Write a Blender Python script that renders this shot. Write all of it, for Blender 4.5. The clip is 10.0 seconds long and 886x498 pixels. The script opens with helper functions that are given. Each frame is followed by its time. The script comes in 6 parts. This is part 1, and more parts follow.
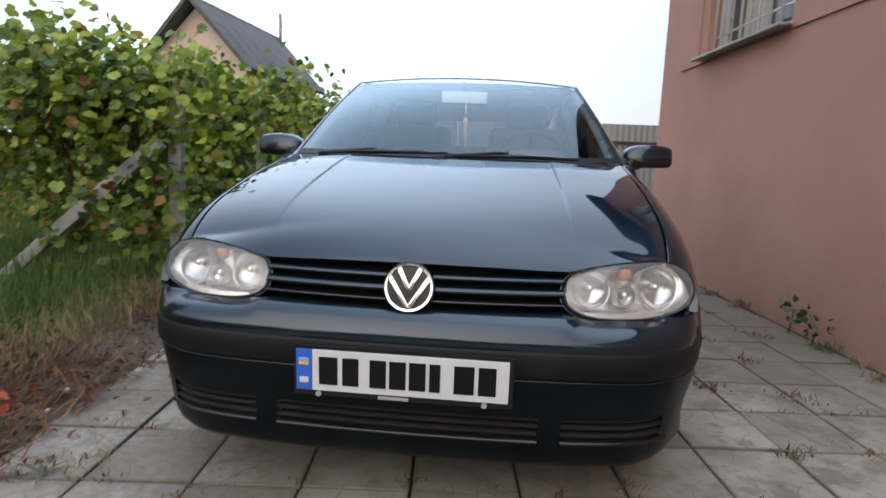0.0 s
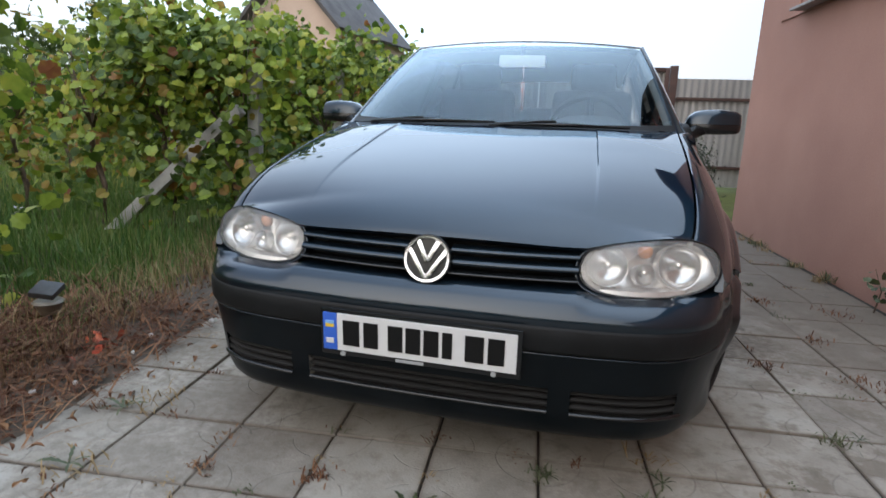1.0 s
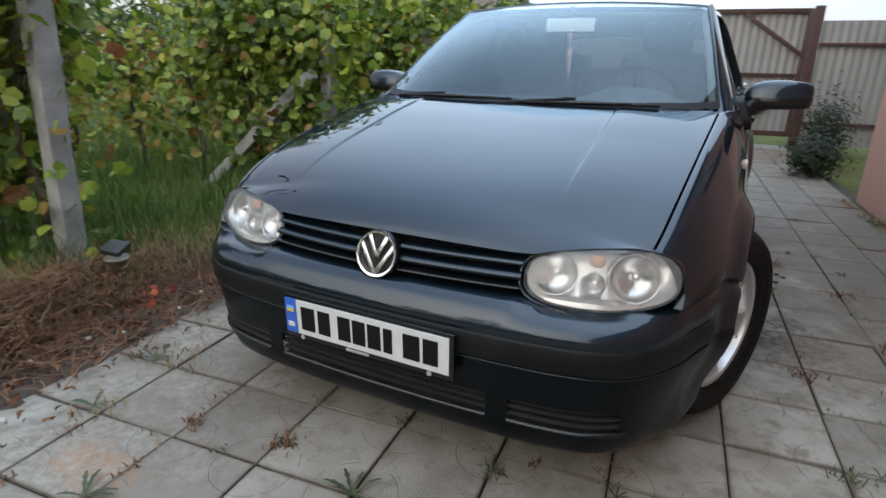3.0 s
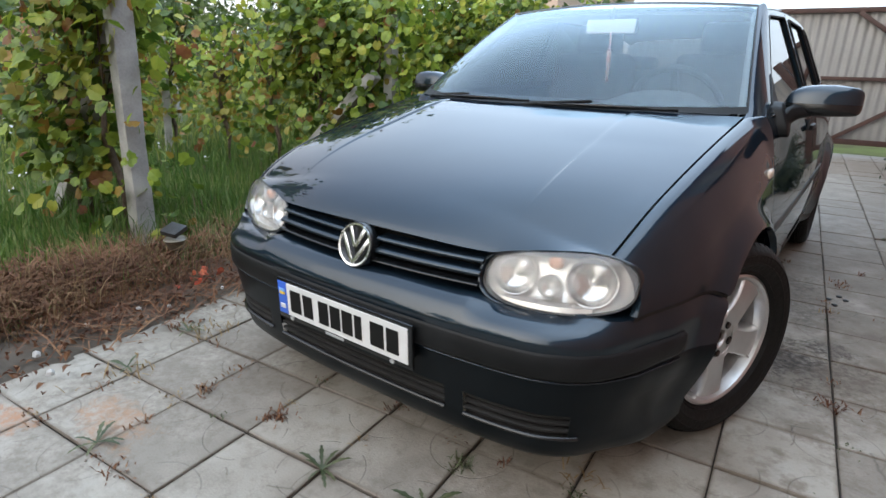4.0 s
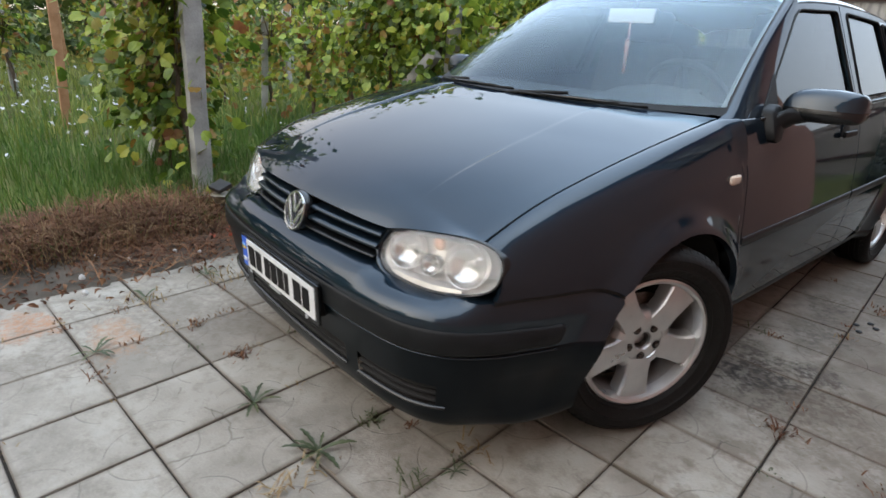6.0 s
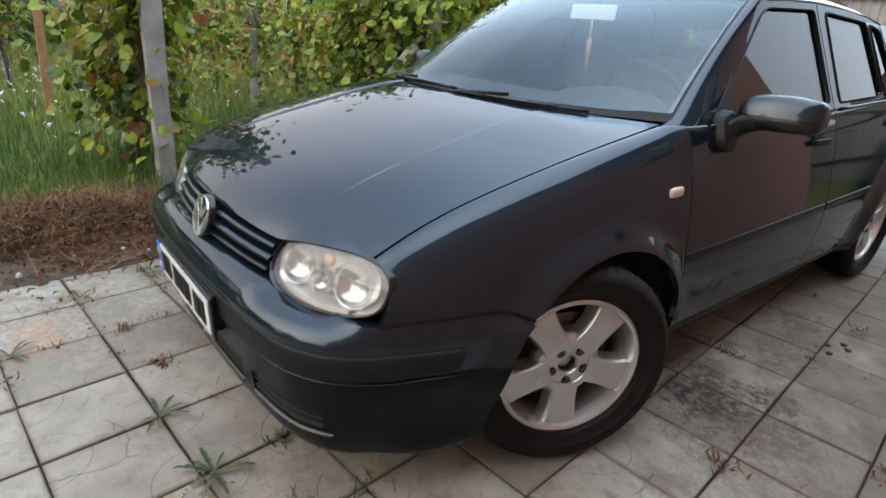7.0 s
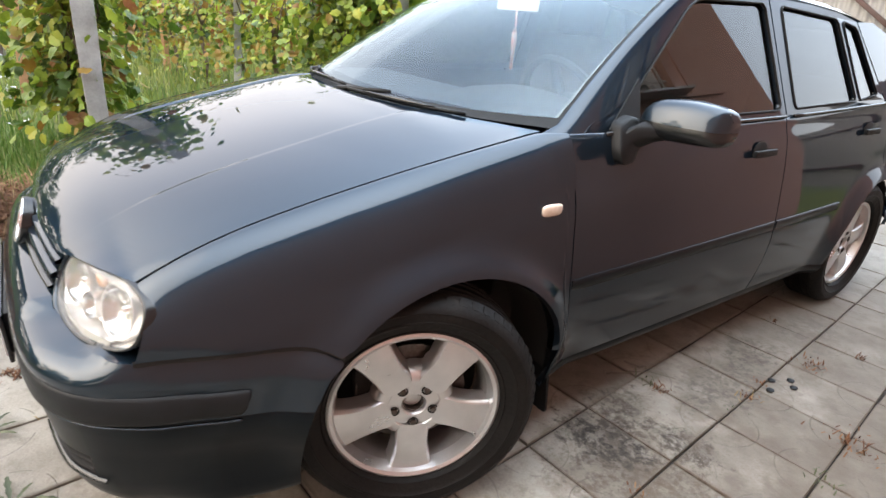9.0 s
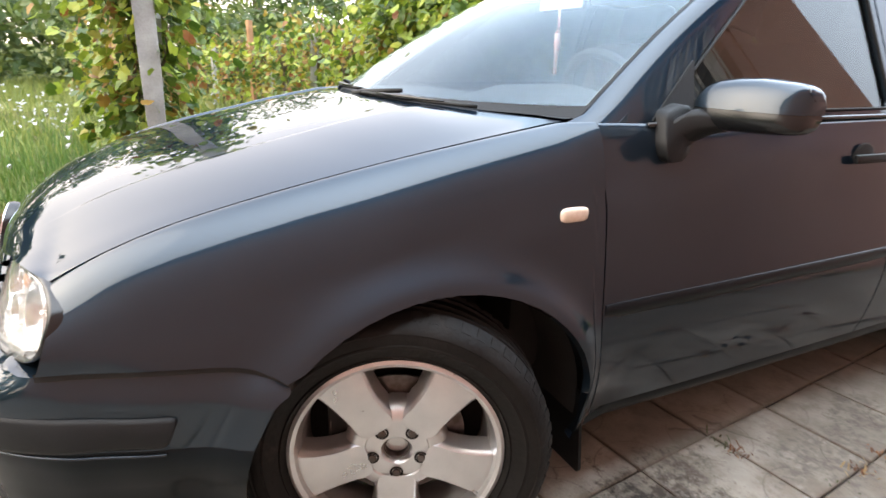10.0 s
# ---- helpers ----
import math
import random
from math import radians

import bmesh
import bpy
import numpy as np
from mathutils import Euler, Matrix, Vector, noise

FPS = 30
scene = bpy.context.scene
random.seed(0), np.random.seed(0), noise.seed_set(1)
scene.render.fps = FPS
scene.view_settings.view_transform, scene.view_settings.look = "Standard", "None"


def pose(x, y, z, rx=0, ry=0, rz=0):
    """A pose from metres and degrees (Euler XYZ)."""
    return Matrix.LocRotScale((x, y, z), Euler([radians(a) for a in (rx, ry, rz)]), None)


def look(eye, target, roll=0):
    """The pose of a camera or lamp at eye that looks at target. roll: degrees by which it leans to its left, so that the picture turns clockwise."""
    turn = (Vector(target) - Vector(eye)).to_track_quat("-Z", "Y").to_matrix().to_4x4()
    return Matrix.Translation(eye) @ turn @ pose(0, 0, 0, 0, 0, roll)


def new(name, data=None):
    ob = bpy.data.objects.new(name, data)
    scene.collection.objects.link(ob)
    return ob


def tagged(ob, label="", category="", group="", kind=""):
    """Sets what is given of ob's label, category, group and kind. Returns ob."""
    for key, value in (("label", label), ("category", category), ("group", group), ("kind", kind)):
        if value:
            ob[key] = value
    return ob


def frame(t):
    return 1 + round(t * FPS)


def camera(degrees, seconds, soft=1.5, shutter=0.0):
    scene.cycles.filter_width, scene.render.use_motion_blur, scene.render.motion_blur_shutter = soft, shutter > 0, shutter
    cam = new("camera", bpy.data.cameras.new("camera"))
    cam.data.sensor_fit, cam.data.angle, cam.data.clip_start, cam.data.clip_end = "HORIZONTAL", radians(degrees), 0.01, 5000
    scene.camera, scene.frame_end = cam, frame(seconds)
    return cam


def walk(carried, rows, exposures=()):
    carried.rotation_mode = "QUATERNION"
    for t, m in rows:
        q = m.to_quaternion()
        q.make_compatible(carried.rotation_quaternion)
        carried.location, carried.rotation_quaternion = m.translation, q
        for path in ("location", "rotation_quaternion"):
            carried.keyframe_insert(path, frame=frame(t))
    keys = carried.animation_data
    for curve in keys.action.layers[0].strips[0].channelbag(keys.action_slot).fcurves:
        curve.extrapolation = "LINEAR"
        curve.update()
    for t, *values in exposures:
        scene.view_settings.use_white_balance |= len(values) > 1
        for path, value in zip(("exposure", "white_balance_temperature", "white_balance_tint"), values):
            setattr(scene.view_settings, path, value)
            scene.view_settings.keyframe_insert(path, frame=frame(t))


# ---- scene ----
cam = camera(76.3, 10.0, shutter=0.5)
PATH = [
    (0, (0.211, -1.262, 0.925), (0.022, 0.707, 0.628), 2.1),
    (0.5, (0.278, -1.278, 0.956), (-0.063, 0.654, 0.57), 3.0),
    (1, (0.391, -1.276, 0.978), (-0.091, 0.611, 0.526), 1.8),
    (1.5, (0.482, -1.231, 0.998), (-0.008, 0.625, 0.436), 2.8),
    (2, (0.563, -1.143, 1.018), (-0.018, 0.666, 0.393), 3.6),
    (2.5, (0.643, -1.104, 1.051), (-0.053, 0.64, 0.362), 3.4),
    (3, (0.793, -1.078, 1.108), (-0.07, 0.61, 0.471), 1.0),
    (3.2, (0.865, -1.077, 1.117), (-0.079, 0.568, 0.481), 1.1),
    (4.3, (1.153, -0.897, 1.111), (-0.016, 0.58, 0.44), 1.4),
    (4.5, (1.195, -0.868, 1.128), (0.036, 0.583, 0.387), 1.9),
    (5, (1.307, -0.8, 1.146), (0.073, 0.595, 0.418), 2.3),
    (5.2, (1.367, -0.794, 1.158), (0.049, 0.534, 0.451), 2.8),
    (6.3, (1.614, -0.567, 1.166), (0.201, 0.631, 0.412), 3.3),
    (6.5, (1.635, -0.499, 1.156), (0.227, 0.685, 0.372), 3.8),
    (7, (1.65, -0.354, 1.189), (0.221, 0.833, 0.446), 4.0),
    (7.5, (1.673, -0.243, 1.203), (0.262, 0.942, 0.423), 2.7),
    (8, (1.696, -0.088, 1.205), (0.27, 1.046, 0.38), 1.6),
    (8.5, (1.741, 0.063, 1.237), (0.242, 1.113, 0.43), 3.6),
    (9, (1.769, 0.159, 1.212), (0.295, 1.27, 0.442), 4.9),
    (9.5, (1.726, 0.287, 1.155), (0.106, 1.222, 0.446), 1.8),
    (9.7, (1.742, 0.358, 1.075), (0.092, 1.294, 0.442), 2.6),
    (10, (1.711, 0.447, 1.062), (0.027, 1.318, 0.427), 2.4),
]
walk(cam, [(t, look(eye, target, roll)) for t, eye, target, roll in PATH], exposures=[(0.0, -0.4, 7150, 11), (0.5, -0.27, 7050, 10), (2.5, -0.5, 6900, 6), (4.5, 0.15, 7000, 7), (6.5, 0.0, 7250, 8), (8.5, 0.8, 7650, 10), (10.0, 1.25, 7850, 10)])

# ---- light ----
world = bpy.data.worlds.new("sky")
scene.world = world
world.use_nodes = True
wn, wl = world.node_tree.nodes, world.node_tree.links
wn.clear()
sky = wn.new("ShaderNodeTexSky")
sky.sky_type = 'NISHITA'
sky.sun_disc = False
sky.sun_elevation = radians(28)
sky.sun_rotation = radians(195)
sky.dust_density, sky.air_density = 2.0, 1.2
haze = wn.new("ShaderNodeMix")
haze.data_type = 'RGBA'
haze.inputs[0].default_value = 0.8
# hazy evening sky: pale along the horizon, bluer overhead
up = wn.new("ShaderNodeSeparateXYZ")
wtc = wn.new("ShaderNodeTexCoord")
dome = wn.new("ShaderNodeMix")
dome.data_type = 'RGBA'
dome.clamp_factor = True
dome.inputs[6].default_value = (7.6, 7.2, 7.1, 1)
dome.inputs[7].default_value = (5.2, 8.6, 15.0, 1)
wl.new(wtc.outputs["Generated"], up.inputs[0])
quick = wn.new("ShaderNodeMath")
quick.operation, quick.use_clamp = 'POWER', True
quick.inputs[1].default_value = 0.7
wl.new(up.outputs[2], quick.inputs[0])
wl.new(quick.outputs[0], dome.inputs[0])
total = dome.outputs[2]
# broad bright parts where the haze is thin, and a rosy glow low beyond the vines
for towards, colour, sharp in (((-0.25, -0.88, 0.42), (30.0, 28.0, 26.5), 10.5), ((-0.28, 0.78, 0.56), (17.0, 23.0, 31.0), 14.0), ((0.24, 0.05, 0.97), (24.0, 27.0, 31.0), 10.0), ((-0.97, 0.10, 0.12), (5.0, 4.2, 3.7), 9.0)):
    lit, lobe, power = wn.new("ShaderNodeVectorMath"), wn.new("ShaderNodeMath"), wn.new("ShaderNodeMath")
    lit.operation, lobe.operation, power.operation = 'DOT_PRODUCT', 'MULTIPLY_ADD', 'POWER'
    lit.inputs[1].default_value = towards
    lobe.inputs[1].default_value, lobe.inputs[2].default_value, power.inputs[1].default_value = 0.5, 0.5, sharp
    lobe.use_clamp = True
    glow, add = wn.new("ShaderNodeVectorMath"), wn.new("ShaderNodeVectorMath")
    glow.operation, add.operation = 'SCALE', 'ADD'
    glow.inputs[0].default_value = colour
    wl.new(wtc.outputs["Generated"], lit.inputs[0])
    wl.new(lit.outputs["Value"], lobe.inputs[0])
    wl.new(lobe.outputs[0], power.inputs[0])
    wl.new(power.outputs[0], glow.inputs["Scale"])
    wl.new(total, add.inputs[0])
    wl.new(glow.outputs[0], add.inputs[1])
    total = add.outputs[0]
wl.new(total, haze.inputs[7])
bg = wn.new("ShaderNodeBackground")
bg.inputs[1].default_value = 0.125
wout = wn.new("ShaderNodeOutputWorld")
wl.new(sky.outputs[0], haze.inputs[6])
wl.new(haze.outputs[2], bg.inputs[0])
wl.new(bg.outputs[0], wout.inputs[0])
sun_data = bpy.data.lights.new("sun", 'SUN')
sun_data.energy, sun_data.angle, sun_data.color = 0.55, radians(70), (1.0, 0.93, 0.86)
sun = new("sun", sun_data)
sun.matrix_world = look((-2.4, -8.4, 4.8), (0, 0, 0))


# ---- materials ----
def mat(name, c1, c2=None, scale=6.0, rough=0.6, metal=0.0, bump=0.0, fine=60.0, rvar=0.0, island=0.0, coat=0.0, spec=0.5, obj=0.0, c3=None):
    """A node material: two colours mixed by noise at two scales, fine relief, and variation by island or by object."""
    m = bpy.data.materials.new(name)
    m.use_nodes = True
    n, l = m.node_tree.nodes, m.node_tree.links
    b = n["Principled BSDF"]
    b.inputs["Roughness"].default_value = rough
    b.inputs["Metallic"].default_value = metal
    b.inputs["Specular IOR Level"].default_value = spec
    if coat:
        b.inputs["Coat Weight"].default_value = coat
        b.inputs["Coat Roughness"].default_value = 0.02
    c2 = c2 or c1
    tc = n.new("ShaderNodeTexCoord")
    n1 = n.new("ShaderNodeTexNoise")
    n1.inputs["Scale"].default_value, n1.inputs["Detail"].default_value = scale, 6
    n2 = n.new("ShaderNodeTexNoise")
    n2.inputs["Scale"].default_value, n2.inputs["Detail"].default_value = fine, 3
    l.new(tc.outputs["Object"], n1.inputs["Vector"])
    l.new(tc.outputs["Object"], n2.inputs["Vector"])
    ramp = n.new("ShaderNodeValToRGB")
    ramp.color_ramp.elements[0].color, ramp.color_ramp.elements[0].position = (*c1, 1), 0.35
    ramp.color_ramp.elements[1].color, ramp.color_ramp.elements[1].position = (*c2, 1), 0.65
    if c3:
        e = ramp.color_ramp.elements.new(0.9)
        e.color = (*c3, 1)
    add = n.new("ShaderNodeMath")
    add.operation = 'MULTIPLY_ADD'
    add.inputs[1].default_value, add.inputs[2].default_value = 0.25, -0.12
    l.new(n2.outputs["Fac"], add.inputs[0])
    tot = n.new("ShaderNodeMath")
    l.new(n1.outputs["Fac"], tot.inputs[0])
    l.new(add.outputs[0], tot.inputs[1])
    last = tot.outputs[0]
    if island or obj:
        src = n.new("ShaderNodeNewGeometry").outputs["Random Per Island"] if island else n.new("ShaderNodeObjectInfo").outputs["Random"]
        ma = n.new("ShaderNodeMath")
        ma.operation = 'MULTIPLY_ADD'
        ma.inputs[1].default_value, ma.inputs[2].default_value = (island or obj), -0.5 * (island or obj)
        l.new(src, ma.inputs[0])
        t2 = n.new("ShaderNodeMath")
        l.new(last, t2.inputs[0])
        l.new(ma.outputs[0], t2.inputs[1])
        last = t2.outputs[0]
    l.new(last, ramp.inputs[0])
    l.new(ramp.outputs[0], b.inputs["Base Color"])
    if bump:
        bp = n.new("ShaderNodeBump")
        bp.inputs["Strength"].default_value, bp.inputs["Distance"].default_value = min(1, bump), 0.004
        l.new(tot.outputs[0] if fine < 30 else n2.outputs["Fac"], bp.inputs["Height"])
        l.new(bp.outputs[0], b.inputs["Normal"])
    if rvar:
        rm = n.new("ShaderNodeMapRange")
        rm.inputs[3].default_value, rm.inputs[4].default_value = max(0, rough - rvar), min(1, rough + rvar)
        l.new(n1.outputs["Fac"], rm.inputs[0])
        l.new(rm.outputs[0], b.inputs["Roughness"])
    return m


def glass(name, tint, ior=1.5, rough=0.0, milk=0.0, sheen=(1, 1, 1), graze=1.0):
    m = bpy.data.materials.new(name)
    m.use_nodes = True
    n, l = m.node_tree.nodes, m.node_tree.links
    n.clear()
    out, mix = n.new("ShaderNodeOutputMaterial"), n.new("ShaderNodeMixShader")
    tr, gl, lw = n.new("ShaderNodeBsdfTransparent"), n.new("ShaderNodeBsdfGlossy"), n.new("ShaderNodeLayerWeight")
    lw.inputs[0].default_value = 0.5
    f5, fr = n.new("ShaderNodeMath"), n.new("ShaderNodeMath")
    f5.operation, fr.operation = 'POWER', 'MULTIPLY_ADD'
    f5.inputs[1].default_value = 5.0
    f0 = ((ior - 1) / (ior + 1)) ** 2
    fr.inputs[1].default_value, fr.inputs[2].default_value = (1 - f0) * graze, f0
    l.new(lw.outputs["Facing"], f5.inputs[0])
    l.new(f5.outputs[0], fr.inputs[0])
    tr.inputs[0].default_value = (*tint, 1)
    gl.inputs["Roughness"].default_value = rough
    gl.inputs["Color"].default_value = (*sheen, 1)
    l.new(fr.outputs[0], mix.inputs[0])
    through_ = tr.outputs[0]
    if milk:
        df, mk = n.new("ShaderNodeBsdfDiffuse"), n.new("ShaderNodeMixShader")
        df.inputs[0].default_value = (0.85, 0.85, 0.83, 1)
        mk.inputs[0].default_value = milk
        l.new(tr.outputs[0], mk.inputs[1])
        l.new(df.outputs[0], mk.inputs[2])
        through_ = mk.outputs[0]
    l.new(through_, mix.inputs[1])
    l.new(gl.outputs[0], mix.inputs[2])
    l.new(mix.outputs[0], out.inputs[0])
    return m


def leafy(m, amount=0.35):
    """Lets some light through thin leaves."""
    n, l = m.node_tree.nodes, m.node_tree.links
    b, out = n["Principled BSDF"], n["Material Output"]
    tl, mx = n.new("ShaderNodeBsdfTranslucent"), n.new("ShaderNodeMixShader")
    mx.inputs[0].default_value = amount
    l.new(b.inputs["Base Color"].links[0].from_socket, tl.inputs[0])
    l.new(b.outputs[0], mx.inputs[1])
    l.new(tl.outputs[0], mx.inputs[2])
    l.new(mx.outputs[0], out.inputs[0])
    return m


PAINT = mat("car_paint", (0.0138, 0.0247, 0.0362), (0.0160, 0.0284, 0.0415), 3, 0.37, 0.75, spec=0.0, fine=900, coat=1.0)
PAINT.node_tree.nodes["Principled BSDF"].inputs["Coat IOR"].default_value = 1.48
PAINT.node_tree.nodes["Principled BSDF"].inputs["Coat Roughness"].default_value = 0.025
PAINT.node_tree.nodes["Principled BSDF"].inputs["Specular Tint"].default_value = (0.2, 0.3, 0.35, 1)
# darker copy of the car paint: shade low down is in the colour
PAINT_DARKENED = mat("darkened_paint", (0.0028, 0.0050, 0.0068), (0.0040, 0.0068, 0.0090), 8, 0.36, 0.2, spec=0.12, fine=300, rvar=0.08, coat=0.12)
BLACK = mat("black_plastic", (0.005, 0.0055, 0.006), (0.009, 0.010, 0.011), 12, 0.50, spec=0.22, fine=400, bump=0.15, rvar=0.06)
BLACK_GLOSS = mat("black_gloss", (0.006, 0.007, 0.008), None, 12, 0.22, fine=400)
VOID = mat("underside", (0.006, 0.006, 0.006), (0.012, 0.011, 0.010), 10, 0.9)
RUBBER = mat("rubber", (0.004, 0.0038, 0.0036), (0.009, 0.0083, 0.0076), 11, 0.60, fine=70, bump=0.5, spec=0.2, rvar=0.15, c3=(0.045, 0.038, 0.031))
ALLOY = mat("alloy", (0.54, 0.54, 0.54), (0.62, 0.615, 0.61), 14, 0.30, 0.8, fine=500, rvar=0.08, bump=0.05)
STEEL = mat("steel", (0.14, 0.13, 0.125), (0.08, 0.065, 0.055), 30, 0.4, 0.9)
CHROME = mat("chrome", (0.782, 0.782, 0.782), None, 10, 0.22, 0.9)
BOWL = mat("lamp_bowl", (0.80, 0.79, 0.78), (0.68, 0.67, 0.66), 40, 0.26, 0.7)
REFLECTOR = mat("reflector", (0.62, 0.62, 0.62), (0.54, 0.54, 0.55), 30, 0.2, 0.95)
DUSTY_ALLOY = mat("dusty_alloy", (0.46, 0.455, 0.45), (0.36, 0.35, 0.34), 16, 0.42, 0.6, fine=300, rvar=0.1)
AMBER = mat("amber_lens", (0.52, 0.25, 0.14), (0.44, 0.20, 0.11), 40, 0.2)
CLEARWHITE = mat("clear_amber_lens", (0.62, 0.50, 0.40), (0.70, 0.58, 0.48), 80, 0.2)
REDLENS = mat("tail_lens", (0.25, 0.01, 0.01), (0.35, 0.02, 0.02), 30, 0.15)
WHITE = mat("plate_white", (0.671, 0.671, 0.662), (0.636, 0.636, 0.628), 20, 0.4)
PBLUE = mat("plate_blue", (0.03, 0.12, 0.55), None, 20, 0.4)
PYELLOW = mat("plate_yellow", (0.75, 0.50, 0.06), None, 20, 0.4)
PSKY = mat("plate_sky_blue", (0.20, 0.42, 0.75), None, 20, 0.4)
INK = mat("plate_black", (0.006, 0.006, 0.006), None, 20, 0.6, spec=0.2)
GREYINK = mat("grey_print", (0.35, 0.36, 0.36), None, 20, 0.4)
CLOTH = mat("seat_cloth", (0.030, 0.031, 0.034), (0.05, 0.05, 0.055), 12, 0.9, fine=40)
DASH = mat("dashboard", (0.016, 0.017, 0.018), (0.022, 0.023, 0.025), 12, 0.75, fine=40, spec=0.2)
TRIM_GREY = mat("pillar_trim_plastic", (0.09, 0.094, 0.095), (0.12, 0.12, 0.12), 20, 0.7, fine=120)
LINER = mat("headliner", (0.50, 0.50, 0.49), (0.45, 0.45, 0.44), 30, 0.9)
TAGRED = mat("tag_red", (0.42, 0.10, 0.08), (0.6, 0.5, 0.45), 90, 0.8)
BUSH_LEAF = leafy(mat("bush_leaf", (0.011, 0.020, 0.008), (0.027, 0.042, 0.014), 3, 0.6, fine=30, island=0.5))
WIND = glass("windscreen_glass", (0.80, 0.88, 0.90), 1.76, sheen=(0.80, 0.93, 1.0))
SIDE_GLASS = glass("side_glass", (0.30, 0.32, 0.33), 1.75)
LENS = glass("lamp_lens", (0.96, 0.945, 0.915), 1.5, 0.0, 0.12)
PLASTER = mat("salmon_plaster", (0.335, 0.176, 0.135), (0.385, 0.210, 0.161), 1.3, 0.85, fine=90, bump=0.35, c3=(0.42, 0.25, 0.20))
WHITE_PVC = mat("white_frame", (0.570, 0.570, 0.562), None, 10, 0.4)
BAR_IRON = mat("white_iron", (0.532, 0.532, 0.524), (0.456, 0.441, 0.418), 30, 0.5)
SILL = mat("metal_sill", (0.319, 0.304, 0.296), (0.258, 0.236, 0.228), 20, 0.5, 0.4)
PANE = mat("window_pane", (0.05, 0.055, 0.06), None, 5, 0.05)
CURTAIN = mat("curtain", (0.342, 0.304, 0.251), (0.418, 0.380, 0.319), 12, 0.9)
CONCRETE = mat("post_concrete", (0.277, 0.267, 0.251), (0.410, 0.396, 0.370), 7, 0.9, fine=80, bump=0.6, c3=(0.472, 0.451, 0.421))
WOOD = mat("raw_wood", (0.274, 0.129, 0.057), (0.380, 0.198, 0.099), 9, 0.8, fine=90, bump=0.3)
BARK = mat("vine_bark", (0.084, 0.057, 0.038), (0.144, 0.106, 0.076), 30, 0.95, fine=90, bump=0.8)
LEAF = leafy(mat("vine_leaf", (0.048, 0.096, 0.011), (0.245, 0.325, 0.040), 2.2, 0.5, fine=40, island=0.5, c3=(0.43, 0.385, 0.055)))
LEAF_DRY = leafy(mat("autumn_leaf", (0.25, 0.225, 0.034), (0.27, 0.155, 0.030), 5, 0.6, fine=40, island=0.7, c3=(0.19, 0.066, 0.026)))
TREE_LEAF = leafy(mat("tree_leaf", (0.036, 0.066, 0.014), (0.088, 0.122, 0.026), 0.5, 0.6, fine=10, island=0.5, c3=(0.17, 0.18, 0.04)))
GRASS = leafy(mat("grass_blade", (0.040, 0.098, 0.013), (0.098, 0.172, 0.028), 1.5, 0.6, fine=30, island=0.45, c3=(0.215, 0.225, 0.07)))
MEADOW = leafy(mat("meadow_grass", (0.115, 0.150, 0.028), (0.23, 0.255, 0.060), 1.1, 0.6, fine=12, island=0.45, c3=(0.36, 0.32, 0.12)))
STRAW = mat("dry_grass", (0.198, 0.129, 0.057), (0.304, 0.220, 0.114), 3, 0.8, fine=30, island=0.5, c3=(0.122, 0.068, 0.034))
BROWN = mat("dry_weed", (0.080, 0.031, 0.015), (0.180, 0.083, 0.038), 4, 0.9, fine=40, island=0.5, c3=(0.26, 0.15, 0.08))
REDLEAF = mat("red_leaf", (0.42, 0.055, 0.02), (0.50, 0.10, 0.03), 8, 0.6, fine=40, island=0.5)
PETAL = mat("white_petal", (0.547, 0.532, 0.547), None, 8, 0.6)
SOIL = mat("soil_and_grass", (0.060, 0.050, 0.026), (0.105, 0.124, 0.038), 0.9, 1.0, spec=0.05, fine=25, bump=1.0, c3=(0.135, 0.150, 0.046))
BED = mat("joint_dirt", (0.013, 0.011, 0.008), (0.028, 0.020, 0.014), 5, 0.95, fine=60, bump=0.8)
DIRT = mat("loose_dirt", (0.049, 0.040, 0.030), (0.091, 0.072, 0.055), 7, 0.95, fine=50, bump=1.0)
SHEET = mat("corrugated_steel", (0.225, 0.220, 0.216), (0.275, 0.270, 0.265), 1.5, 0.5, 0.3, fine=40)
RUSTBROWN = mat("brown_steel", (0.036, 0.015, 0.011), (0.058, 0.024, 0.018), 6, 0.6, fine=60)
ROOFING = mat("roof_slate", (0.060, 0.056, 0.058), (0.095, 0.09, 0.09), 2, 0.85, fine=15)
CREAM = mat("cream_plaster", (0.502, 0.380, 0.319), (0.547, 0.426, 0.357), 0.8, 0.9, fine=10)
PIPE = mat("flue_pipe", (0.20, 0.19, 0.19), None, 5, 0.7)
SMOKE = mat("solar_lamp_plastic", (0.015, 0.015, 0.016), (0.03, 0.03, 0.03), 30, 0.5)
WARMGLASS = mat("lamp_panel", (0.12, 0.10, 0.07), None, 30, 0.3)
SCRAP = mat("pale_scrap", (0.456, 0.441, 0.418), (0.380, 0.365, 0.342), 20, 0.8)


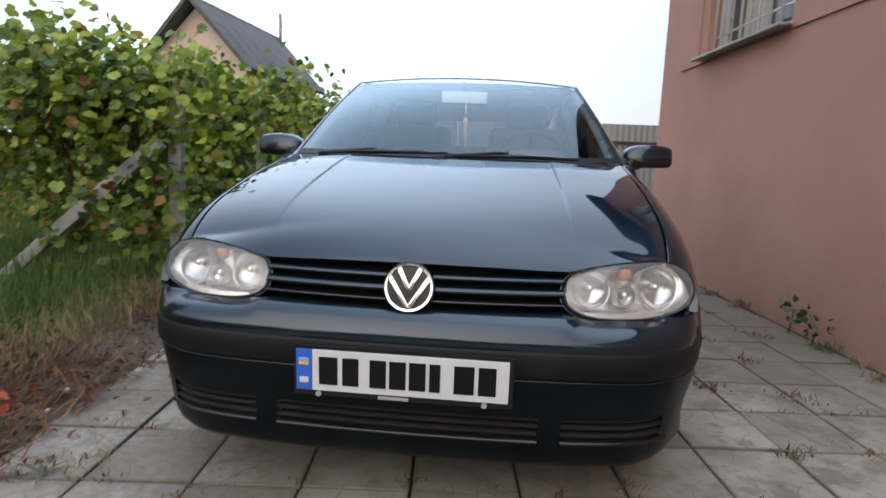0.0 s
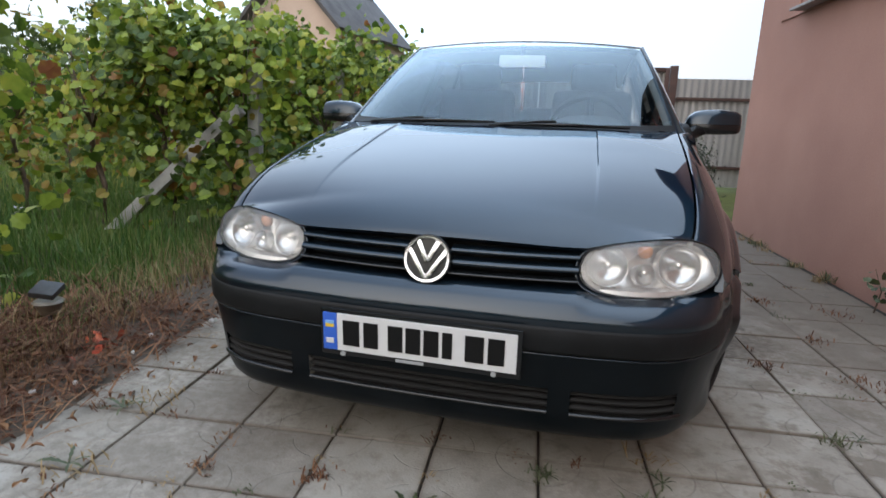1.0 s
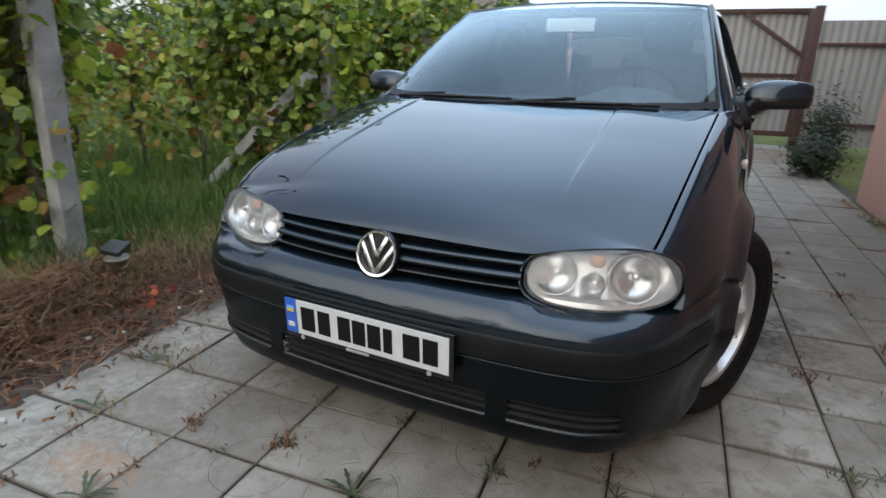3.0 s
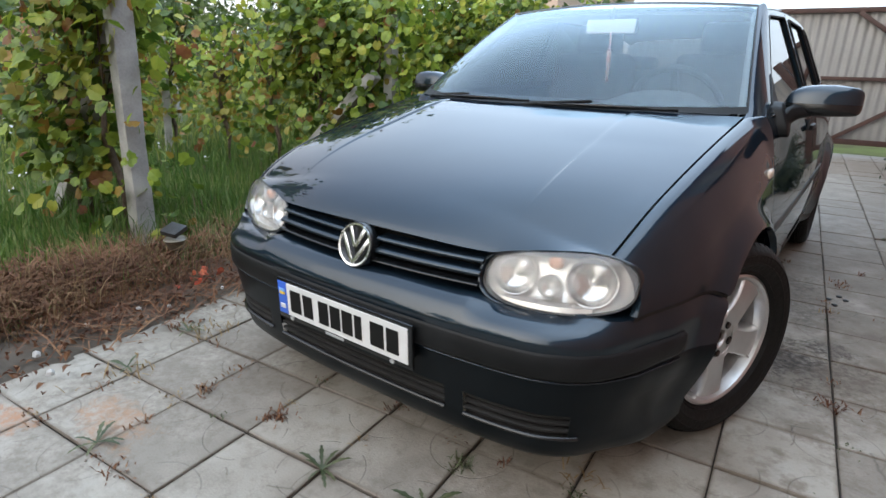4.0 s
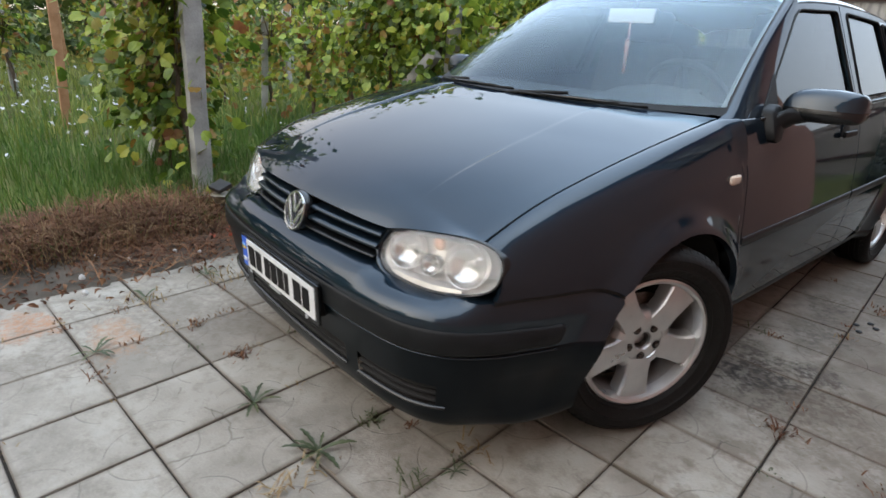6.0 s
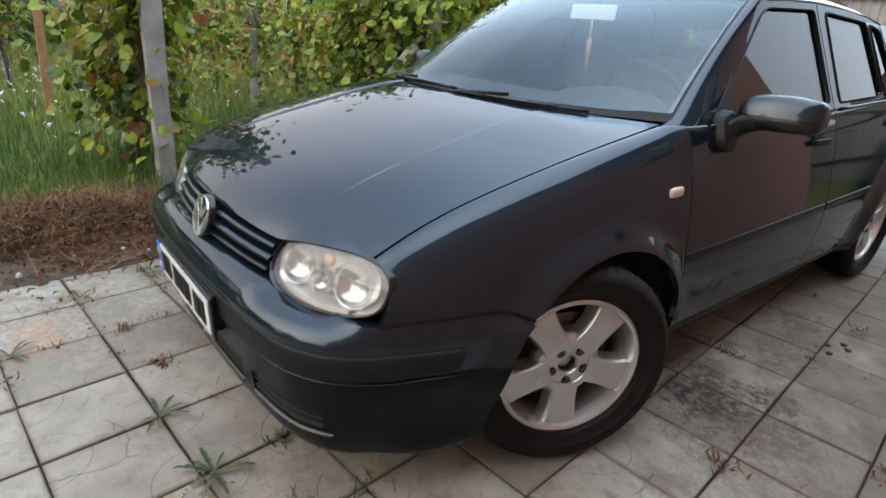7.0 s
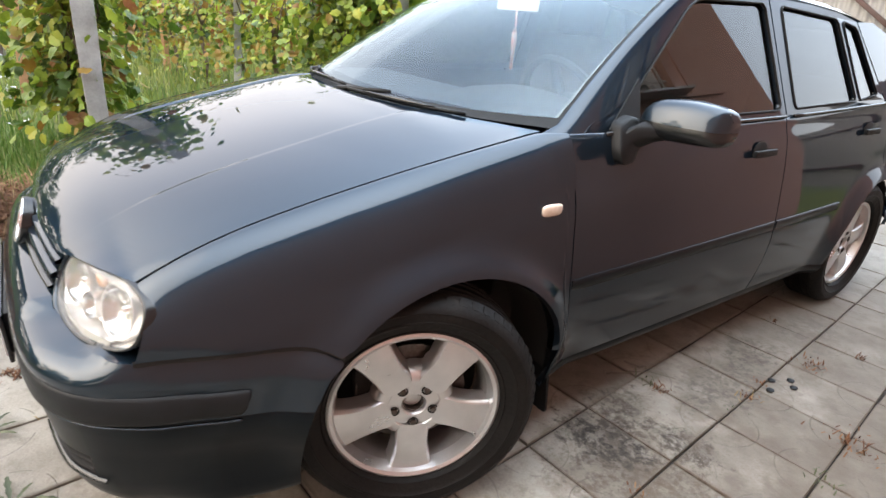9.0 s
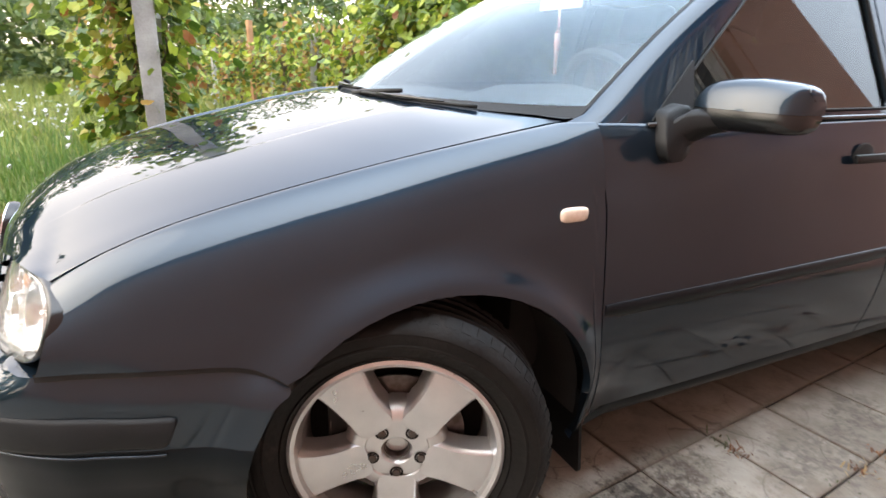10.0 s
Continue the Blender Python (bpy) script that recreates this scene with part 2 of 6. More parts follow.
def tile_material():
    """Cast concrete: each slab has pressed arcs round its corners, its own tone, blotches, rust and oil."""
    m = mat("paving_slab", (0.215, 0.192, 0.160), (0.325, 0.296, 0.252), 5.0, 0.80, fine=140, bump=0.45, obj=0.35, c3=(0.35, 0.33, 0.29))
    n, l = m.node_tree.nodes, m.node_tree.links
    b = n["Principled BSDF"]
    base = b.inputs["Base Color"].links[0].from_socket

    def math(op, a, bb=None, c=None):
        k = n.new("ShaderNodeMath")
        k.operation = op
        for i, v in enumerate((a, bb, c)):
            if v is None:
                continue
            if isinstance(v, (int, float)):
                k.inputs[i].default_value = v
            else:
                l.new(v, k.inputs[i])
        return k.outputs[0]
    tc = n.new("ShaderNodeTexCoord")
    sep = n.new("ShaderNodeSeparateXYZ")
    l.new(tc.outputs["Object"], sep.inputs[0])
    ax, ay = math('ABSOLUTE', sep.outputs[0]), math('ABSOLUTE', sep.outputs[1])
    dx, dy = math('SUBTRACT', ax, 0.152), math('SUBTRACT', ay, 0.152)
    r = math('SQRT', math('ADD', math('MULTIPLY', dx, dx), math('MULTIPLY', dy, dy)))
    g1 = math('SUBTRACT', 1.0, math('MINIMUM', 1.0, math('DIVIDE', math('ABSOLUTE', math('SUBTRACT', r, 0.118)), 0.0032)))
    wob = n.new("ShaderNodeTexNoise")
    wob.inputs["Scale"].default_value = 9
    l.new(n.new("ShaderNodeNewGeometry").outputs["Position"], wob.inputs["Vector"])
    groove = math('MULTIPLY', g1, math('GREATER_THAN', wob.outputs["Fac"], 0.43))
    # stains and blots that lie on the ground: oil by the wheel, rust and earth at the edge
    pos = n.new("ShaderNodeNewGeometry").outputs["Position"]
    sp = n.new("ShaderNodeSeparateXYZ")
    l.new(pos, sp.inputs[0])
    sn = n.new("ShaderNodeTexNoise")
    sn.inputs["Scale"].default_value, sn.inputs["Detail"].default_value = 7.0, 6
    l.new(pos, sn.inputs["Vector"])
    sf = n.new("ShaderNodeTexNoise")
    sf.inputs["Scale"].default_value, sf.inputs["Detail"].default_value, sf.inputs["Roughness"].default_value = 26.0, 12, 0.75
    l.new(pos, sf.inputs["Vector"])

    # light grains that stay bare inside a stain
    pn, pit = n.new("ShaderNodeTexNoise"), n.new("ShaderNodeMapRange")
    pn.inputs["Scale"].default_value, pn.inputs["Detail"].default_value, pn.inputs["Roughness"].default_value = 34.0, 8, 0.7
    pit.inputs[1].default_value, pit.inputs[2].default_value, pit.inputs[3].default_value = 0.42, 0.58, 0.25
    l.new(pos, pn.inputs["Vector"])
    l.new(pn.outputs["Fac"], pit.inputs[0])

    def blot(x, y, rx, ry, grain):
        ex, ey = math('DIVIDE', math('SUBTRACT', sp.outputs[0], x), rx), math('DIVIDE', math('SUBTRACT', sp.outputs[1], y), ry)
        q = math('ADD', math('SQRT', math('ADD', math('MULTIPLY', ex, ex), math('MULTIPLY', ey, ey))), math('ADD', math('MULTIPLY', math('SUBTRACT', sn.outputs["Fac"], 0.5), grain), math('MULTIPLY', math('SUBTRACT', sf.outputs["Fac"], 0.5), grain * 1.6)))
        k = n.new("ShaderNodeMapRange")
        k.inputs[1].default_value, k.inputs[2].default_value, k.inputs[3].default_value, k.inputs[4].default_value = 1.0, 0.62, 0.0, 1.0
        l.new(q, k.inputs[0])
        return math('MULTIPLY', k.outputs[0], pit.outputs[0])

    def over(prev, fac, colour, amount):
        k = n.new("ShaderNodeMix")
        k.data_type = 'RGBA'
        l.new(math('MULTIPLY', fac, amount), k.inputs[0])
        l.new(prev, k.inputs[6])
        k.inputs[7].default_value = (*colour, 1)
        return k.outputs[2]
    col = over(base, groove, (0.10, 0.088, 0.072), 0.42)
    mott = n.new("ShaderNodeTexNoise")
    mott.inputs["Scale"].default_value, mott.inputs["Detail"].default_value = 2.3, 8
    l.new(pos, mott.inputs["Vector"])
    mr = n.new("ShaderNodeMapRange")
    mr.inputs[1].default_value, mr.inputs[2].default_value = 0.5, 0.72
    l.new(mott.outputs["Fac"], mr.inputs[0])
    col = over(col, mr.outputs[0], (0.17, 0.145, 0.115), 0.7)
    # grime that has dried in patches on the side where the car is washed
    gr = n.new("ShaderNodeTexNoise")
    gr.inputs["Scale"].default_value, gr.inputs["Detail"].default_value, gr.inputs["Roughness"].default_value = 6.5, 10, 0.68
    l.new(pos, gr.inputs["Vector"])
    gm, gx = n.new("ShaderNodeMapRange"), n.new("ShaderNodeMapRange")
    gm.inputs[1].default_value, gm.inputs[2].default_value = 0.50, 0.60
    gx.inputs[1].default_value, gx.inputs[2].default_value = 0.45, 1.1
    l.new(gr.outputs["Fac"], gm.inputs[0])
    l.new(sp.outputs[0], gx.inputs[0])
    col = over(col, math('MULTIPLY', gm.outputs[0], gx.outputs[0]), (0.11, 0.083, 0.058), 0.60)
    # several long dark blots lie beside the car's right side
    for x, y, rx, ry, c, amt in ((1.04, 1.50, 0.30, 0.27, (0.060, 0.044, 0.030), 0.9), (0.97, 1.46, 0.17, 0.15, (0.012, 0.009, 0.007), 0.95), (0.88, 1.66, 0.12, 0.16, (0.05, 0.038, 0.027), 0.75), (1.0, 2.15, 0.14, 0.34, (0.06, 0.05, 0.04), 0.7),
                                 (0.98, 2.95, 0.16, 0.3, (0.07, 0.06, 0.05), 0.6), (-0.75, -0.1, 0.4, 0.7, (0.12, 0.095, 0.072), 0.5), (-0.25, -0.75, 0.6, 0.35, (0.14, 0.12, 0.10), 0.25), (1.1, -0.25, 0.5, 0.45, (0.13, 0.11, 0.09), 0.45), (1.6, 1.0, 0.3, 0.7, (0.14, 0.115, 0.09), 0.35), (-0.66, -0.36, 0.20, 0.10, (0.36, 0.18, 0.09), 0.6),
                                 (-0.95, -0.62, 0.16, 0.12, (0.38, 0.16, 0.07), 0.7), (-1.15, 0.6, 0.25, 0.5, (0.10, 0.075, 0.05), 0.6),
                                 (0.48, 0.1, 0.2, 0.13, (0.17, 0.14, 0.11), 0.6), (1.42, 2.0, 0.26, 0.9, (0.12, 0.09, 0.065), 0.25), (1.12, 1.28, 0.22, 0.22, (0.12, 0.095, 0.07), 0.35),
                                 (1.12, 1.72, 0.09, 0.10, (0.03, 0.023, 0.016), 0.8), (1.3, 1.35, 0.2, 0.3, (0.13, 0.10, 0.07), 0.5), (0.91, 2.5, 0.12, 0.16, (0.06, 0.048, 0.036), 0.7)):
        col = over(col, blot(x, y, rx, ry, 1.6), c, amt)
    # fine dark mottling all over
    sp2, sm = n.new("ShaderNodeTexNoise"), n.new("ShaderNodeMapRange")
    sp2.inputs["Scale"].default_value, sp2.inputs["Detail"].default_value, sp2.inputs["Roughness"].default_value = 15.0, 10, 0.72
    sm.inputs[1].default_value, sm.inputs[2].default_value = 0.50, 0.64
    l.new(pos, sp2.inputs["Vector"])
    l.new(sp2.outputs["Fac"], sm.inputs[0])
    col = over(col, sm.outputs[0], (0.115, 0.095, 0.072), 0.42)
    # earth trodden by the house; the shade beside the car is in this colour too
    rx, ry = n.new("ShaderNodeMapRange"), n.new("ShaderNodeMapRange")
    rx.inputs[1].default_value, rx.inputs[2].default_value = 0.9, 1.6
    ry.inputs[1].default_value, ry.inputs[2].default_value = 0.7, 1.9
    l.new(math('ADD', sp.outputs[0], math('MULTIPLY', math('SUBTRACT', sn.outputs["Fac"], 0.5), 1.4)), rx.inputs[0])
    l.new(sp.outputs[1], ry.inputs[0])
    col = over(col, math('MULTIPLY', rx.outputs[0], ry.outputs[0]), (0.100, 0.078, 0.056), 0.82)
    # thin earth-coloured tint that darkens the slabs where the drive begins
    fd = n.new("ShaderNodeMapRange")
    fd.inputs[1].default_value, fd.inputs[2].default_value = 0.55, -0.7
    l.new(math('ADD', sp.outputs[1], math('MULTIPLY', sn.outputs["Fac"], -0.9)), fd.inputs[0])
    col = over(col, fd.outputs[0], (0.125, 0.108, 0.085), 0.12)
    # brown dirt tint that darkens the slabs towards the gate, edge broken by noise
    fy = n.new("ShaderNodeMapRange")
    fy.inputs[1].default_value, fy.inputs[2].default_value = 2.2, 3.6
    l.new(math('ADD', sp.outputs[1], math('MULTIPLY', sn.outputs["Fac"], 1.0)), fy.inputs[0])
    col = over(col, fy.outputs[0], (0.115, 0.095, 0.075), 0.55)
    # hairline cracks in some of the slabs
    warp, add = n.new("ShaderNodeTexNoise"), n.new("ShaderNodeVectorMath")
    warp.inputs["Scale"].default_value, warp.inputs["Detail"].default_value = 6.0, 4
    add.operation = 'MULTIPLY_ADD'
    add.inputs[1].default_value = (0.12, 0.12, 0)
    l.new(pos, warp.inputs["Vector"])
    l.new(warp.outputs["Color"], add.inputs[0])
    l.new(pos, add.inputs[2])
    vor = n.new("ShaderNodeTexVoronoi")
    vor.feature = 'DISTANCE_TO_EDGE'
    vor.inputs["Scale"].default_value = 2.6
    l.new(add.outputs[0], vor.inputs["Vector"])
    msk = n.new("ShaderNodeTexNoise")
    msk.inputs["Scale"].default_value = 1.7
    l.new(pos, msk.inputs["Vector"])
    line = math('SUBTRACT', 1.0, math('MINIMUM', 1.0, math('DIVIDE', vor.outputs["Distance"], 0.011)))
    crack = math('MULTIPLY', line, math('GREATER_THAN', msk.outputs["Fac"], 0.61))
    col = over(col, crack, (0.05, 0.04, 0.03), 0.55)
    # dirt along the slab's rim
    rim = n.new("ShaderNodeMapRange")
    rim.inputs[1].default_value, rim.inputs[2].default_value = 0.139, 0.1525
    l.new(math('ADD', math('MAXIMUM', ax, ay), math('MULTIPLY', math('SUBTRACT', sn.outputs["Fac"], 0.55), 0.03)), rim.inputs[0])
    col = over(col, rim.outputs[0], (0.13, 0.10, 0.075), 0.6)
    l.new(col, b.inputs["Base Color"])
    old = b.inputs["Normal"].links[0].from_node
    bp = n.new("ShaderNodeBump")
    bp.invert = True
    bp.inputs["Strength"].default_value, bp.inputs["Distance"].default_value = 0.5, 0.004
    l.new(groove, bp.inputs["Height"])
    l.new(old.outputs[0], bp.inputs["Normal"])
    l.new(bp.outputs[0], b.inputs["Normal"])
    return m


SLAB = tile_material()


# ---- mesh helpers ----
def empty(name, m=None):
    ob = new(name)
    ob.empty_display_size = 0.2
    if m:
        ob.matrix_world = m
    return ob


def finish(bm, material, name, angle=38.0):
    lim = radians(angle)
    for f in bm.faces:
        f.smooth = True
    for e in bm.edges:
        if len(e.link_faces) == 2 and e.calc_face_angle(0) > lim:
            e.smooth = False
    me = bpy.data.meshes.new(name)
    bm.to_mesh(me)
    bm.free()
    me.materials.append(material)
    return me


def part(name, bm, material, parent=None, label="", angle=38.0):
    ob = new(name, finish(bm, material, name, angle))
    if parent:
        ob.parent = parent
    if label:
        tagged(ob, label)
    return ob


def raw(name, verts, faces, material, parent=None, label="", smooth=False):
    me = bpy.data.meshes.new(name)
    me.from_pydata([tuple(v) for v in verts], [], [tuple(int(i) for i in f) for f in faces])
    me.materials.append(material)
    if smooth:
        me.polygons.foreach_set("use_smooth", [True] * len(me.polygons))
    ob = new(name, me)
    if parent:
        ob.parent = parent
    if label:
        tagged(ob, label)
    return ob


def grid(bm, P, keep=None, flip=False, loop=False):
    """Faces over an array of points (rows, columns, 3); keep(i, j) may leave faces out; loop closes the columns."""
    r, c = P.shape[:2]
    v = [[bm.verts.new(P[i, j]) for j in range(c)] for i in range(r)]
    for i in range(r - 1):
        for j in range(c if loop else c - 1):
            k = (j + 1) % c
            if keep is None or keep(i, j):
                q = (v[i][j], v[i][k], v[i + 1][k], v[i + 1][j])
                try:
                    bm.faces.new(q[::-1] if flip else q)
                except ValueError:
                    pass
    return v


def normals(P):
    a, b = np.gradient(P, axis=0), np.gradient(P, axis=1)
    n = np.cross(b, a)
    return n / np.maximum(np.linalg.norm(n, axis=2, keepdims=True), 1e-9)


def flanged(P, depth, inward):
    """The grid with a rim turned in on all sides; inward: a point that lies behind the panel."""
    n = normals(P)
    if np.sum((P.mean((0, 1)) - np.array(inward)) * n[P.shape[0] // 2, P.shape[1] // 2]) < 0:
        n = -n
    Q = np.zeros((P.shape[0] + 2, P.shape[1] + 2, 3))
    B = P - depth * n
    Q[1:-1, 1:-1] = P
    Q[0, 1:-1], Q[-1, 1:-1], Q[1:-1, 0], Q[1:-1, -1] = B[0], B[-1], B[:, 0], B[:, -1]
    Q[0, 0], Q[0, -1], Q[-1, 0], Q[-1, -1] = B[0, 0], B[0, -1], B[-1, 0], B[-1, -1]
    return Q


def panel(P, depth=0.018, inward=(0, 2, 0.5), keep=None):
    bm = bmesh.new()
    grid(bm, flanged(P, depth, inward), keep)
    bmesh.ops.remove_doubles(bm, verts=bm.verts, dist=1e-5)
    bmesh.ops.recalc_face_normals(bm, faces=bm.faces)
    return bm


def box(bm, c, s, bevel=0.0, m=None, seg=2):
    got = bmesh.ops.create_cube(bm, size=1.0)["verts"]
    for v in got:
        v.co = Vector((v.co.x * s[0], v.co.y * s[1], v.co.z * s[2]))
    if bevel:
        es = list({e for v in got for e in v.link_edges})
        got2 = bmesh.ops.bevel(bm, geom=es, offset=bevel, segments=seg, affect='EDGES', profile=0.6)
        got = list({v for f in got2["faces"] for v in f.verts} | {v for v in got if v.is_valid})
    mm = Matrix.Translation(c) @ (m or Matrix())
    bmesh.ops.transform(bm, matrix=mm, verts=got)
    return got


def boxed(c, s, bevel=0.0, m=None, seg=2):
    bm = bmesh.new()
    box(bm, c, s, bevel, m, seg)
    return bm


def tube(bm, pts, r, n=8, cap=True):
    """A round bar along points; r: one radius or one for each point."""
    pts = [Vector(p) for p in pts]
    rs = r if isinstance(r, (list, tuple)) else [r] * len(pts)
    rings, up = [], Vector((0, 0, 1))
    for i, p in enumerate(pts):
        d = (pts[min(i + 1, len(pts) - 1)] - pts[max(i - 1, 0)]).normalized()
        a = d.cross(up)
        if a.length < 1e-3:
            a = d.cross(Vector((1, 0, 0)))
        a.normalize()
        b = d.cross(a).normalized()
        rings.append([bm.verts.new(p + rs[i] * (math.cos(2 * math.pi * k / n) * a + math.sin(2 * math.pi * k / n) * b)) for k in range(n)])
    for i in range(len(rings) - 1):
        for k in range(n):
            bm.faces.new((rings[i][k], rings[i][(k + 1) % n], rings[i + 1][(k + 1) % n], rings[i + 1][k]))
    if cap:
        bm.faces.new(rings[0][::-1])
        bm.faces.new(rings[-1])
    return bm


def tubed(pts, r, n=8):
    return tube(bmesh.new(), pts, r, n)


def lathe(bm, profile, n=48, m=None, a0=0.0, a1=2 * math.pi):
    """Turns a profile of (radius, x) about the x axis."""
    full = a1 - a0 > 6.28
    k = n if full else n + 1
    A = np.linspace(a0, a1, k, endpoint=not full)
    P = np.array([[(x, r * math.cos(a), r * math.sin(a)) for a in A] for r, x in profile])
    got = grid(bm, P, loop=full)
    vs = [v for row in got for v in row]
    if m:
        bmesh.ops.transform(bm, matrix=m, verts=vs)
    return vs


def spline(xs, ys):
    """A smooth curve through points (Hermite, limited slopes); returns a function for arrays or numbers."""
    xs, ys = np.array(xs, float), np.array(ys, float)
    h, d = np.diff(xs), np.diff(ys) / np.diff(xs)
    m = np.zeros_like(ys)
    m[0], m[-1] = d[0], d[-1]
    for i in range(1, len(xs) - 1):
        if d[i - 1] * d[i] > 0:
            w1, w2 = 2 * h[i] + h[i - 1], h[i] + 2 * h[i - 1]
            m[i] = (w1 + w2) / (w1 / d[i - 1] + w2 / d[i])

    def f(x):
        x = np.clip(x, xs[0], xs[-1])
        i = np.clip(np.searchsorted(xs, x) - 1, 0, len(xs) - 2)
        t = (x - xs[i]) / h[i]
        return ((1 + 2 * t) * (1 - t) ** 2 * ys[i] + t * (1 - t) ** 2 * h[i] * m[i] + t * t * (3 - 2 * t) * ys[i + 1] + t * t * (t - 1) * h[i] * m[i + 1])
    return f


def prism(bm, outline, holes, place, depth):
    """A flat panel with holes: 2D loops put into space by place(a, b, d), d from 0 to depth."""
    from mathutils.geometry import tessellate_polygon
    loops = [outline, *holes]
    flat = [p for lp in loops for p in lp]
    tris = tessellate_polygon([[Vector((a, b, 0)) for a, b in lp] for lp in loops])
    top = [bm.verts.new(place(a, b, 0)) for a, b in flat]
    low = [bm.verts.new(place(a, b, depth)) for a, b in flat]
    for t in tris:
        try:
            bm.faces.new([top[i] for i in t])
            bm.faces.new([low[i] for i in reversed(t)])
        except ValueError:
            pass
    k = 0
    for lp in loops:
        for i in range(len(lp)):
            j = (i + 1) % len(lp)
            try:
                bm.faces.new((top[k + i], top[k + j], low[k + j], low[k + i]))
            except ValueError:
                pass
        k += len(lp)
    bmesh.ops.recalc_face_normals(bm, faces=bm.faces)
    return bm


def rounded(loop, r, n=4):
    """A polygon with its corners rounded."""
    out = []
    k = len(loop)
    for i in range(k):
        p, a, b = (Vector(loop[j % k]) for j in (i, i - 1, i + 1))
        da, db = (a - p), (b - p)
        q = min(r, da.length * 0.45, db.length * 0.45)
        s, e = p + da.normalized() * q, p + db.normalized() * q
        for t in np.linspace(0, 1, n + 1):
            c = s * (1 - t) ** 2 + p * 2 * t * (1 - t) + e * t * t
            out.append((c.x, c.y))
    return out

# ---- the yard: its lines run a little askew to the car ----
ASKEW = radians(5.6)
CA, SA = math.cos(ASKEW), math.sin(ASKEW)


def Y(u, v, z=0.0):
    return Vector((u * CA - v * SA, u * SA + v * CA, z))


YARD = Matrix.Rotation(ASKEW, 4, 'Z')
rng = np.random.default_rng(7)


def lift(u, v):
    """Height of the earth: level by the paving, a low bank under the vines."""
    t = np.clip((-1.30 - u) / 0.75, 0, 1)
    s = t * t * (3 - 2 * t)
    bumps = 0.02 * np.sin(3.1 * u + 1.3 * v) * np.sin(2.3 * v - 0.7 * u) + 0.012 * np.sin(9 * u) * np.sin(8 * v + 1)
    return -0.035 + s * (0.115 + bumps)


us = np.concatenate([[-600, -200, -80, -40, -25], np.arange(-16, -4, 1.0), np.arange(-4, -1.15, 0.12), [0.5, 2.3, 6, 20, 80, 200, 600]])
vs = np.concatenate([[-600, -200, -60, -20, -8], np.arange(-4, 10, 0.2), [12, 16, 24, 40, 80, 200, 600]])
UU, VV = np.meshgrid(us, vs)
G = np.stack([UU * CA - VV * SA, UU * SA + VV * CA, lift(UU, VV)], 2)
bm = bmesh.new()
grid(bm, G)
ground = part("ground", bm, SOIL)
tagged(ground, "dark soil overgrown with grass and weeds", "ground", kind="structure")

# bed of the paving, with the slabs lying in it
PITCH, U0, V0 = 0.3145, 0.022, -0.10
pavement = part("pavement", boxed(Y(0.55, 1.9, -0.031), (3.52, 13.0, 0.038), 0, YARD), BED)
tagged(pavement, "grey cast concrete paving slabs with weedy joints", "paving", kind="structure")

# ---- house beside the drive ----
WALL_U, WALL_V0, WALL_V1 = 2.27, -4.6, 4.66
WIN = [(2.50, 1.90), (3.72, 1.90), (3.72, 3.05), (2.50, 3.05)]


def wall_place(a, b, d):
    return Y(WALL_U + d, a, b)


bm = bmesh.new()
prism(bm, [(WALL_V0, -0.1), (WALL_V1, -0.1), (WALL_V1, 3.32), (WALL_V0, 3.42)], [WIN], wall_place, 0.30)
wall = part("wall_house", bm, PLASTER, angle=20)
tagged(wall, "salmon pink plastered house wall", "wall", kind="structure")
back_wall = part("wall_house_back", boxed(Y(WALL_U + 3.3, 4.51, 1.6), (6.0, 0.28, 3.4), 0, YARD), PLASTER)
tagged(back_wall, "salmon pink plastered house wall round the corner", "wall", kind="structure")
# plaster field round the window, a little proud, and the low plinth line
bm = bmesh.new()
prism(bm, [(1.0, 1.86), (4.18, 1.86), (4.18, 3.22), (1.0, 3.28)], [[(2.38, 1.88), (3.84, 1.88), (3.84, 3.10), (2.38, 3.10)]], lambda a, b, d: Y(WALL_U - 0.014 + d, a, b), 0.03)
tagged(part("trim", bm, PLASTER, angle=20), "raised salmon plaster field round the window", "plaster trim", kind="structure")
bm = bmesh.new()
for a, b in (((WALL_V0 - 0.3, 3.47), (4.75, 3.37)),):
    A, B = Y(WALL_U - 0.12, a[0], a[1]), Y(WALL_U - 0.12, b[0], b[1])
    d = B - A
    ang = math.atan2(b[1] - a[1], b[0] - a[0])
    c = (A + B) / 2 + Y(1.6, 0, 0)
    box(bm, c, (3.4, d.length + 0.05, 0.10), 0.01, YARD @ Matrix.Rotation(ang, 4, 'X'))
tagged(part("roof", bm, ROOFING), "dark sloping roof edge of the pink house", "roof", kind="structure")

window = part("window_1", boxed(Y(WALL_U + 0.16, 3.11, 2.475), (0.02, 1.22, 1.15), 0, YARD), PANE)
tagged(window, "white framed house window behind white iron bars", "window", kind="structure")
bm = bmesh.new()
prism(bm, [(2.50, 1.90), (3.72, 1.90), (3.72, 3.05), (2.50, 3.05)], [[(2.56, 1.96), (3.07, 1.96), (3.07, 2.99), (2.56, 2.99)], [(3.13, 1.96), (3.66, 1.96), (3.66, 2.99), (3.13, 2.99)]], lambda a, b, d: Y(WALL_U + 0.10 + d, a, b), 0.05)
part("window_frame", bm, WHITE_PVC, window, angle=20)
bm = bmesh.new()
xs = np.linspace(2.58, 3.64, 60)
P = np.array([[Y(WALL_U + 0.158 - 0.012 * math.sin(60 * a) - 0.012, a, z) for a in xs] for z in (1.97, 2.98)])
